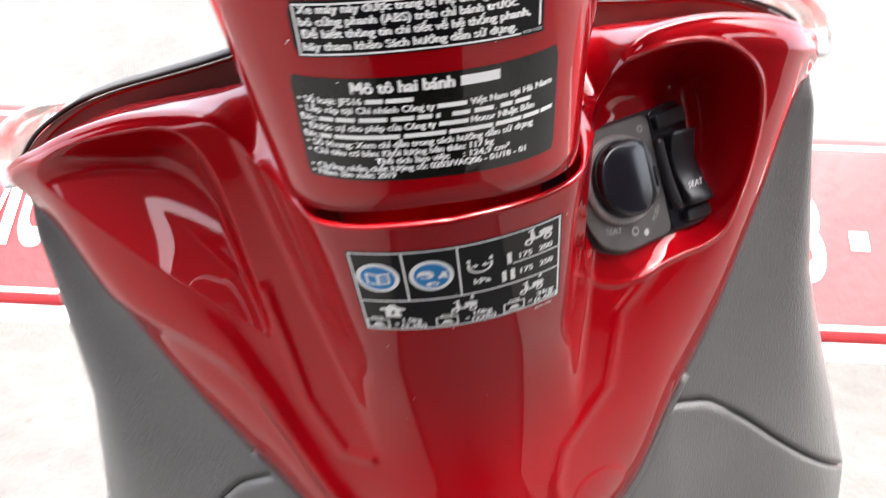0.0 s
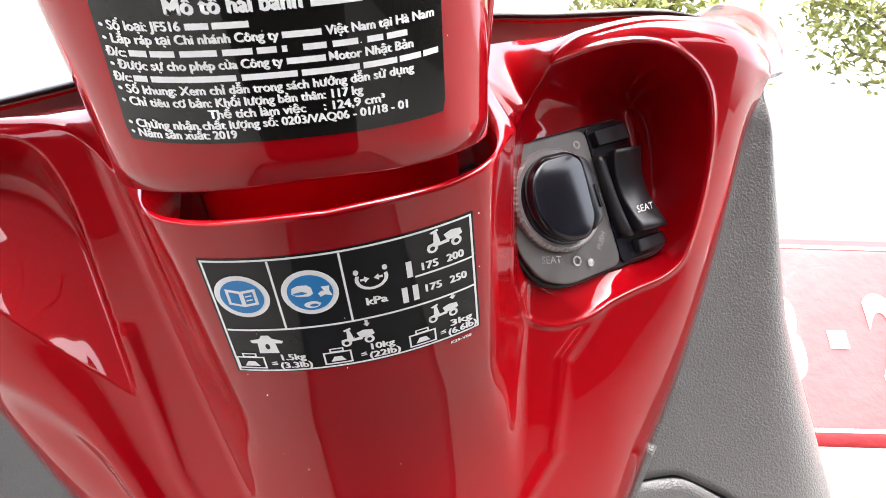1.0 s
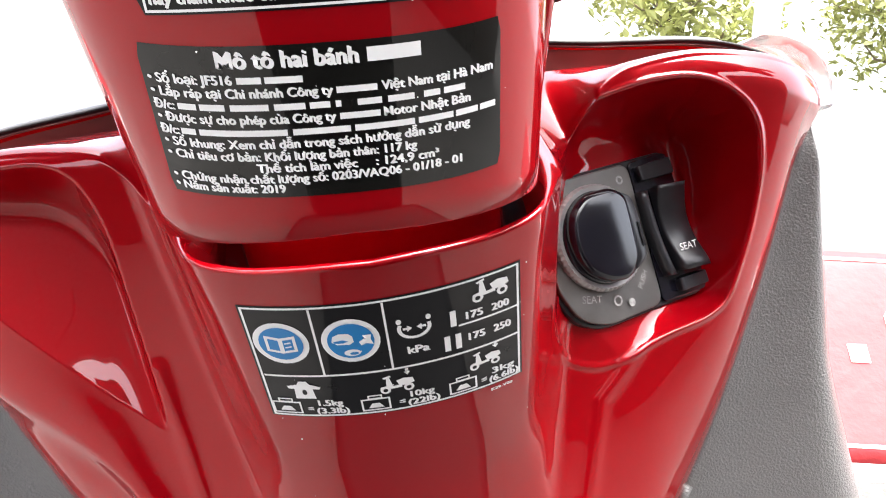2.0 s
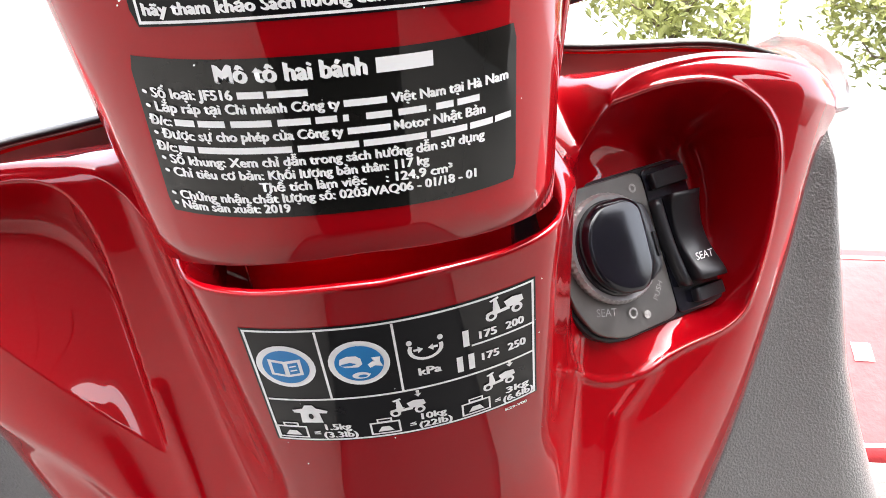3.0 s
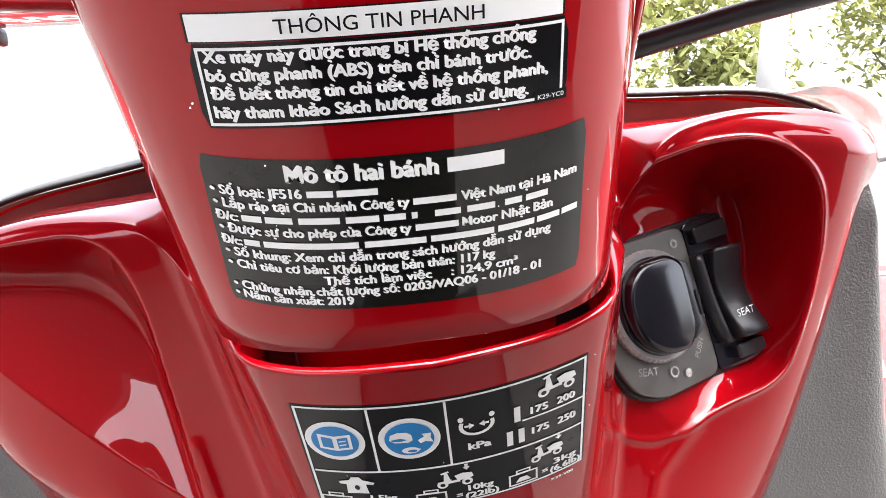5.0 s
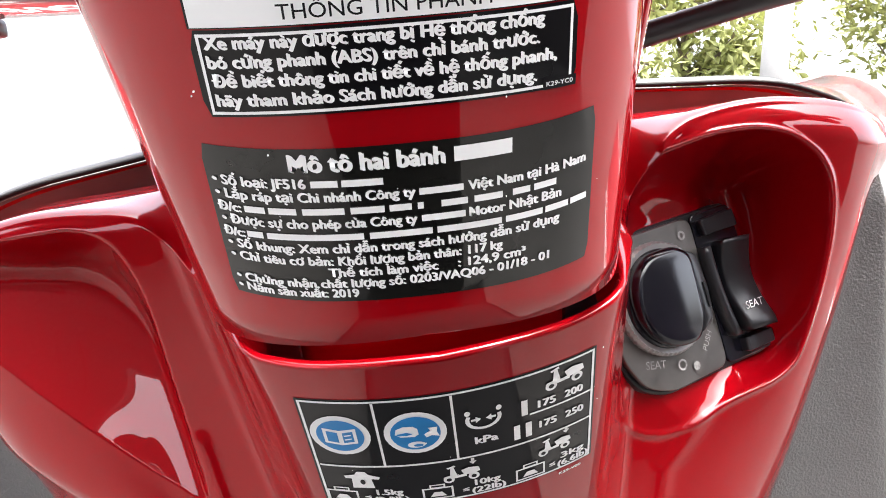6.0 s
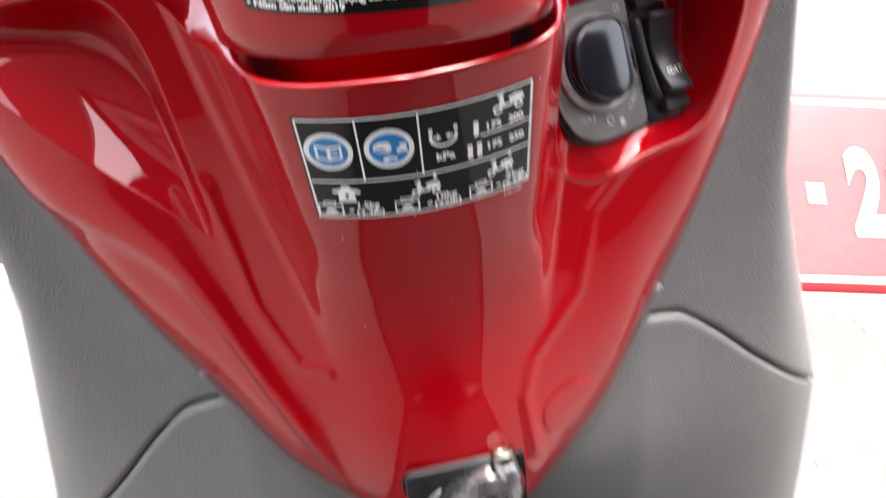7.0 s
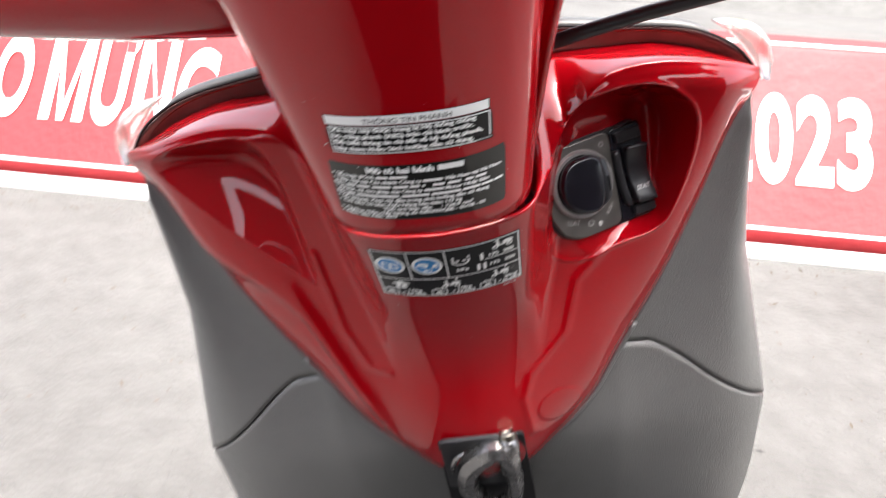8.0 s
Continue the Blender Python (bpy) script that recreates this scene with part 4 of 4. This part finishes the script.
    for t in np.linspace(0, 1, 14):
        a, b = 0.0088 + 0.0010 * t + 0.0045 * t ** 2.4, 0.0230 - 0.0355 * t
        wdt, hgt = 0.0021, 0.0055
        rows.append([SW @ Vector(p) for p in ((a - wdt, b, 0), (a - wdt, b, hgt - 0.001), (a - wdt + 0.0008, b, hgt), (a + wdt - 0.0008, b, hgt), (a + wdt, b, hgt - 0.001), (a + wdt, b, 0))])
    vs = sheet(bm, rows)
    bm.faces.new(vs[0])
    bm.faces.new(vs[-1][::-1])
    part("divider", bm, BLACK, holder)
    bm = bmesh.new()
    slab(bm, round_poly([(0.0175, -0.0145), (0.0320, -0.0135), (0.0325, -0.0190), (0.0175, -0.0200)], 0.001), 0.005, SW, 0.001)
    part("lower_stop", bm, BLACK, holder, smooth=False)
    bm = bmesh.new()
    slab(bm, round_poly([(0.0095, 0.0335), (0.0275, 0.0355), (0.0285, 0.0285), (0.0105, 0.027)], 0.001), 0.004, SW, 0.001)
    part("upper_stop", bm, BLACK, holder, smooth=False)

    def mark(body, a, b, size, turn, lift, mat):
        pts, faces = glyphs(body, size, bold=0.0, align='CENTER')
        bm = bmesh.new()
        m = SW @ pose(a, b, lift, 0, 0, turn)
        vs = [bm.verts.new(m @ Vector((x, y, 0))) for x, y in pts]
        for f in faces:
            try:
                bm.faces.new([vs[i] for i in f])
            except ValueError:
                pass
        part("lettering", bm, mat, holder)

    mark("SEAT", 0.0232, -0.0036, 0.0042, 2, 0.0072, STICKER_WHITE)
    mark("SEAT", -0.0262, -0.0155, 0.0042, -10, 0.0023, MARK)
    mark("PUSH", 0.0012, -0.0120, 0.0034, 55, 0.0023, MARK)
    for a, b, r, hole in ((-0.0140, -0.0170, 0.0021, 0.0014), (-0.0075, -0.0190, 0.0016, 0.0), (0.0000, 0.0293, 0.0018, 0.0009)):
        bm = bmesh.new()
        n = 20
        o = [bm.verts.new(SW @ Vector((a + r * math.cos(2 * math.pi * k / n), b + r * math.sin(2 * math.pi * k / n), 0.0024))) for k in range(n)]
        if hole:
            h_ = [bm.verts.new(SW @ Vector((a + hole * math.cos(2 * math.pi * k / n), b + hole * math.sin(2 * math.pi * k / n), 0.0024))) for k in range(n)]
            for k in range(n):
                bm.faces.new((o[k], o[(k + 1) % n], h_[(k + 1) % n], h_[k]))
        else:
            bm.faces.new(o)
        part("dial_mark", bm, MARK, holder)


ignition()

# ---- luggage hook under the cover ----
def luggage_hook():
    holder = new("luggage_hook")
    holder.parent = scooter
    holder["label"] = "black folding luggage hook with a steel bolt"
    m = Matrix.Translation((0.0, 0.436, 0.574)) @ pose(0, 0, 0, 90 + 24, 0, 0)
    bm = bmesh.new()
    slab(bm, round_poly([(-0.0290, 0.0505), (0.026, 0.0515), (0.030, -0.036), (-0.0310, -0.036)], 0.005), 0.0028, m @ pose(0, 0, 0.0057), 0.0008)
    part("base_plate", bm, BLACK, holder, smooth=False)
    bm = bmesh.new()
    slab(bm, round_poly([(-0.0310, 0.0440), (0.033, 0.0455), (0.039, -0.110), (-0.0360, -0.110)], 0.006), 0.0262, m @ pose(0, 0, -0.0215), 0.0010)
    part("recess", bm, RUBBER, holder, "black slot behind the hook", smooth=False)
    section = [(-1.0, -1.0), (-1.05, 0.15), (-0.55, 0.95), (0.35, 1.0), (1.0, 0.25), (0.95, -1.0)]

    route = [Vector(p) for p in ((0.0205, 0.034, 0.0155), (0.0215, 0.010, 0.0175), (0.0225, -0.018, 0.0185), (0.0175, -0.050, 0.0190), (0.0045, -0.062, 0.0190),
                                 (-0.0090, -0.050, 0.0175), (-0.0140, -0.024, 0.0165), (-0.0130, 0.004, 0.0165), (-0.0065, 0.026, 0.0165), (0.0090, 0.040, 0.0145))]

    def along(k):
        """A place on the closed centre line of the loop, for k from 0 to 48."""
        n = len(route)
        q = (k / 48.0 * n) % n
        i, t = int(q), q - int(q)
        p0, p1, p2, p3 = (route[(i + d) % n] for d in (-1, 0, 1, 2))
        return 0.5 * (2 * p1 + (p2 - p0) * t + (2 * p0 - 5 * p1 + 4 * p2 - p3) * t * t + (3 * p1 - 3 * p2 + p3 - p0) * t ** 3)

    def ring(k, swell=1.0):
        ctr = along(k)
        ahead = (along(k + 0.3) - along(k - 0.3)).normalized()
        d = ahead.cross(Vector((0, 0, 1))).normalized()
        if d.dot(ctr - Vector((0.0055, -0.006, 0.017))) < 0:
            d = -d
        wide = 0.0062 + 0.0016 * step(0.006, -0.010, ctr.x) + 0.0012 * step(0.015, 0.035, ctr.y)
        return [m @ (ctr + d * wide * swell * p + Vector((0, 0, 0.0074 * swell * q))) for p, q in section]

    bm = bmesh.new()
    vs = sheet(bm, [ring(k) for k in range(48)], close=True)
    for u in range(len(section)):
        bm.faces.new((vs[47][u], vs[47][(u + 1) % 6], vs[0][(u + 1) % 6], vs[0][u]))
        for k in range(48):
            e = bm.edges.get((vs[k][u], vs[(k + 1) % 48][u]))
            if e:
                e.smooth = False
    part("hook_loop", bm, HOOK, holder, "satin dark metal hook loop")
    bm = bmesh.new()
    tube(bm, [m @ Vector(p) for p in ((0.0215, 0.0465, 0.006), (0.0213, 0.0400, 0.0105), (0.0205, 0.030, 0.0150), (0.0195, 0.014, 0.0175))], [0.0066, 0.0078, 0.0080, 0.0076], 20)
    part("hook_head", bm, HOOK, holder, "round upper end of the hook below the bolt")
    for k in (4.6, 26.0):
        bm = bmesh.new()
        sheet(bm, [ring(k, 1.02), ring(k + 0.18, 1.02)], close=True)
        part("hook_joint", bm, RUBBER, holder)
    bm = bmesh.new()
    tube(bm, [m @ Vector(p) for p in ((-0.0235, 0.004, 0.012), (-0.0232, 0.018, 0.0135), (-0.0195, 0.031, 0.014), (-0.0125, 0.041, 0.014))], [0.0012, 0.0022, 0.0022, 0.0010], 8)
    part("hook_spring", bm, HOOK, holder)
    bm = bmesh.new()
    head = Matrix.Translation((0.021, 0.409, 0.6185)) @ pose(0, 0, 0, -14, 0, 0)
    prof = ((0.0060, -0.004), (0.0060, 0.0006), (0.0055, 0.0014), (0.0044, 0.0014), (0.0040, 0.0), (0.0034, -0.0008), (0.0005, -0.0008))
    rows = [[head @ Vector((r * math.cos(t), r * math.sin(t), z)) for t in np.linspace(0, 2 * math.pi, 29)[:-1]] for r, z in prof]
    vs = sheet(bm, rows, close=True)
    bm.faces.new(vs[-1])
    part("bolt", bm, STEEL, holder, "zinc-plated bolt head", smooth=False)


luggage_hook()


# ---- handlebar cowl, brake hose ----
def handlebar():
    for side in (-1, 1):
        bm = bmesh.new()
        rows = []
        for x, y, z, hy, hz in ((0.050, 0.375, 0.972, 0.050, 0.055), (0.085, 0.378, 0.967, 0.050, 0.050), (0.13, 0.380, 0.965, 0.046, 0.044), (0.19, 0.378, 0.968, 0.040, 0.037), (0.24, 0.374, 0.972, 0.034, 0.032), (0.262, 0.372, 0.974, 0.024, 0.024)):
            rows.append([(side * x, y + hy * math.copysign(abs(math.cos(a)) ** 0.8, math.cos(a)), z + hz * math.copysign(abs(math.sin(a)) ** 0.8, math.sin(a))) for a in np.linspace(0, 2 * math.pi, 33)[:-1]])
        vs = sheet(bm, rows, close=True)
        bm.faces.new(vs[0])
        bm.faces.new(vs[-1][::-1])
        part("handlebar_cowl", bm, RED, scooter, "glossy red handlebar cowl")
        bm = bmesh.new()
        tube(bm, [(side * 0.25, 0.372, 0.973), (side * 0.30, 0.362, 0.975), (side * 0.40, 0.34, 0.98)], [0.017, 0.0165, 0.0165], 18)
        part("grip", bm, RUBBER, scooter, "black rubber handlebar grip")
    bm = bmesh.new()
    rows = []
    for y, w, z, h in ((0.33, 0.088, 1.010, 0.055), (0.40, 0.10, 1.010, 0.075), (0.48, 0.10, 1.005, 0.075), (0.56, 0.088, 1.0, 0.065), (0.61, 0.06, 0.995, 0.045), (0.625, 0.03, 0.99, 0.02)):
        rows.append([(w * math.copysign(abs(math.cos(a)) ** 0.7, math.cos(a)), y, z + h * math.copysign(abs(math.sin(a)) ** 0.7, math.sin(a))) for a in np.linspace(0, 2 * math.pi, 33)[:-1]])
    vs = sheet(bm, rows, close=True)
    bm.faces.new(vs[0])
    bm.faces.new(vs[-1][::-1])
    part("headlight_cowl", bm, RED, scooter, "glossy red headlight cowl")
    bm = bmesh.new()
    box(bm, (0.030, 0.012, 0.006), pose(-0.132, 0.40, 0.9215, 0, 4, 0), 0.002)
    part("switch_catch", bm, BLACK, scooter)
    bm = bmesh.new()
    pts = [(0.055, 0.400, 0.8855), (0.088, 0.400, 0.8915), (0.12, 0.400, 0.8965), (0.16, 0.400, 0.901), (0.20, 0.402, 0.905), (0.25, 0.405, 0.912), (0.30, 0.40, 0.93), (0.33, 0.385, 0.96)]
    hose = part("brake_hose", tube(bm, pts, 0.0040, 14), HOSE, scooter, "black brake hose")
    bm = bmesh.new()
    tube(bm, [(0.178, 0.401, 0.903), (0.212, 0.4025, 0.9065)], 0.0056, 14)
    part("hose_sleeve", bm, BLACK, hose)


handlebar()


# ---- the rest of the scooter ----
def scooter_rest():
    bm = bmesh.new()
    rows = []
    for y in np.linspace(0.56, -0.02, 12):
        rows.append([(x, y, 0.285 + 0.05 * step(0.46, 0.56, y) + 0.004 * math.cos(x * 14)) for x in np.linspace(-0.19, 0.19, 15)])
    sheet(bm, rows)
    solid(part("footboard", bm, RUBBER, scooter, "black ribbed footboard"), 0.04, face=(0, 0, 1))
    bm = bmesh.new()
    rows = []
    for y, w, top, low in ((-0.02, 0.10, 0.66, 0.26), (-0.06, 0.135, 0.70, 0.26), (-0.25, 0.165, 0.70, 0.28), (-0.55, 0.165, 0.72, 0.42), (-0.85, 0.12, 0.74, 0.55), (-1.0, 0.06, 0.73, 0.62)):
        c, h_ = (top + low) / 2, (top - low) / 2
        rows.append([(w * math.copysign(abs(math.cos(a)) ** 0.7, math.cos(a)), y, c + h_ * math.copysign(abs(math.sin(a)) ** 0.7, math.sin(a))) for a in np.linspace(0, 2 * math.pi, 33)[:-1]])
    vs = sheet(bm, rows, close=True)
    bm.faces.new(vs[0])
    bm.faces.new(vs[-1][::-1])
    part("rear_body", bm, RED, scooter)
    bm = bmesh.new()
    sheet(bm, [[(x, 0.012 - 1.6 * x * x + 0.05 * (z - 0.5), z) for x in np.linspace(-0.115, 0.115, 15)] for z in np.linspace(0.30, 0.70, 12)])
    solid(part("under_seat_panel", bm, RUBBER, scooter, "black panel below the seat"), 0.006)
    bm = bmesh.new()
    rows = []
    for y, w, top in ((-0.03, 0.075, 0.725), (-0.06, 0.11, 0.752), (-0.3, 0.15, 0.758), (-0.5, 0.15, 0.775), (-0.8, 0.13, 0.80), (-0.86, 0.09, 0.79)):
        rows.append([(w * math.copysign(abs(math.cos(a)) ** 0.7, math.cos(a)), y, top - 0.035 + 0.035 * math.copysign(abs(math.sin(a)) ** 0.7, math.sin(a))) for a in np.linspace(0, 2 * math.pi, 25)[:-1]])
    vs = sheet(bm, rows, close=True)
    bm.faces.new(vs[0])
    bm.faces.new(vs[-1][::-1])
    part("seat", bm, RUBBER, scooter, "black vinyl seat")
    for y in (0.83, -0.45):
        tyre = bmesh.new()
        rows = []
        for k in range(48):
            a = 2 * math.pi * k / 48
            rows.append([(0.045 * math.cos(t), y + (0.205 + 0.04 * math.sin(t)) * math.cos(a), 0.247 + (0.205 + 0.04 * math.sin(t)) * math.sin(a)) for t in np.linspace(0, 2 * math.pi, 15)[:-1]])
        rows.append(rows[0])
        sheet(tyre, rows, close=True)
        wheel = part("wheel_tyre", tyre, RUBBER, scooter, "black tyre")
        bm = bmesh.new()
        for k in range(5):
            box(bm, (0.03, 0.03, 0.34), pose(0, y, 0.247, 72 * k + 10, 0, 0), 0.005)
        tube(bm, [(-0.05, y, 0.247), (0.05, y, 0.247)], 0.04, 18)
        part("wheel_rim", bm, STEEL, wheel)
    bm = bmesh.new()
    for x in (-0.06, 0.06):
        tube(bm, [(x, 0.83, 0.247), (x, 0.70, 0.52)], 0.016, 12)
    part("front_fork", bm, BLACK, scooter)
    bm = bmesh.new()
    tube(bm, [(-0.10, -0.12, 0.27), (-0.16, -0.13, 0.14), (-0.215, -0.14, 0.046)], 0.011, 10)
    part("side_stand", bm, BLACK, scooter)


scooter_rest()


# ---- litter on the ground ----
def litter():
    rnd = random.Random(5)
    bm = bmesh.new()
    for k in range(1100):
        x, y = rnd.uniform(-2.2, 2.6), rnd.uniform(0.2, 2.2)
        if rnd.random() < 0.35:
            y = 1.92 - 0.105 * (x - 1.074) + rnd.gauss(-0.06, 0.05)
        if y > 1.95 - 0.105 * (x - 1.074):
            continue
        l = rnd.uniform(0.003, 0.012)
        m = pose(x, y, 0.010, rnd.uniform(-25, 25), rnd.uniform(-25, 25), rnd.uniform(0, 360))
        vs = [bm.verts.new(m @ Vector(p)) for p in ((-l, 0, 0), (0, -0.3 * l, 0.1 * l), (l, 0, 0.2 * l), (0, 0.3 * l, 0.1 * l))]
        bm.faces.new(vs)
    return tagged(part("leaf_litter", bm, DRYLEAF, recalc=False), "scattered small dry brown leaves and twigs", "leaf litter", kind="stuff")


litter()
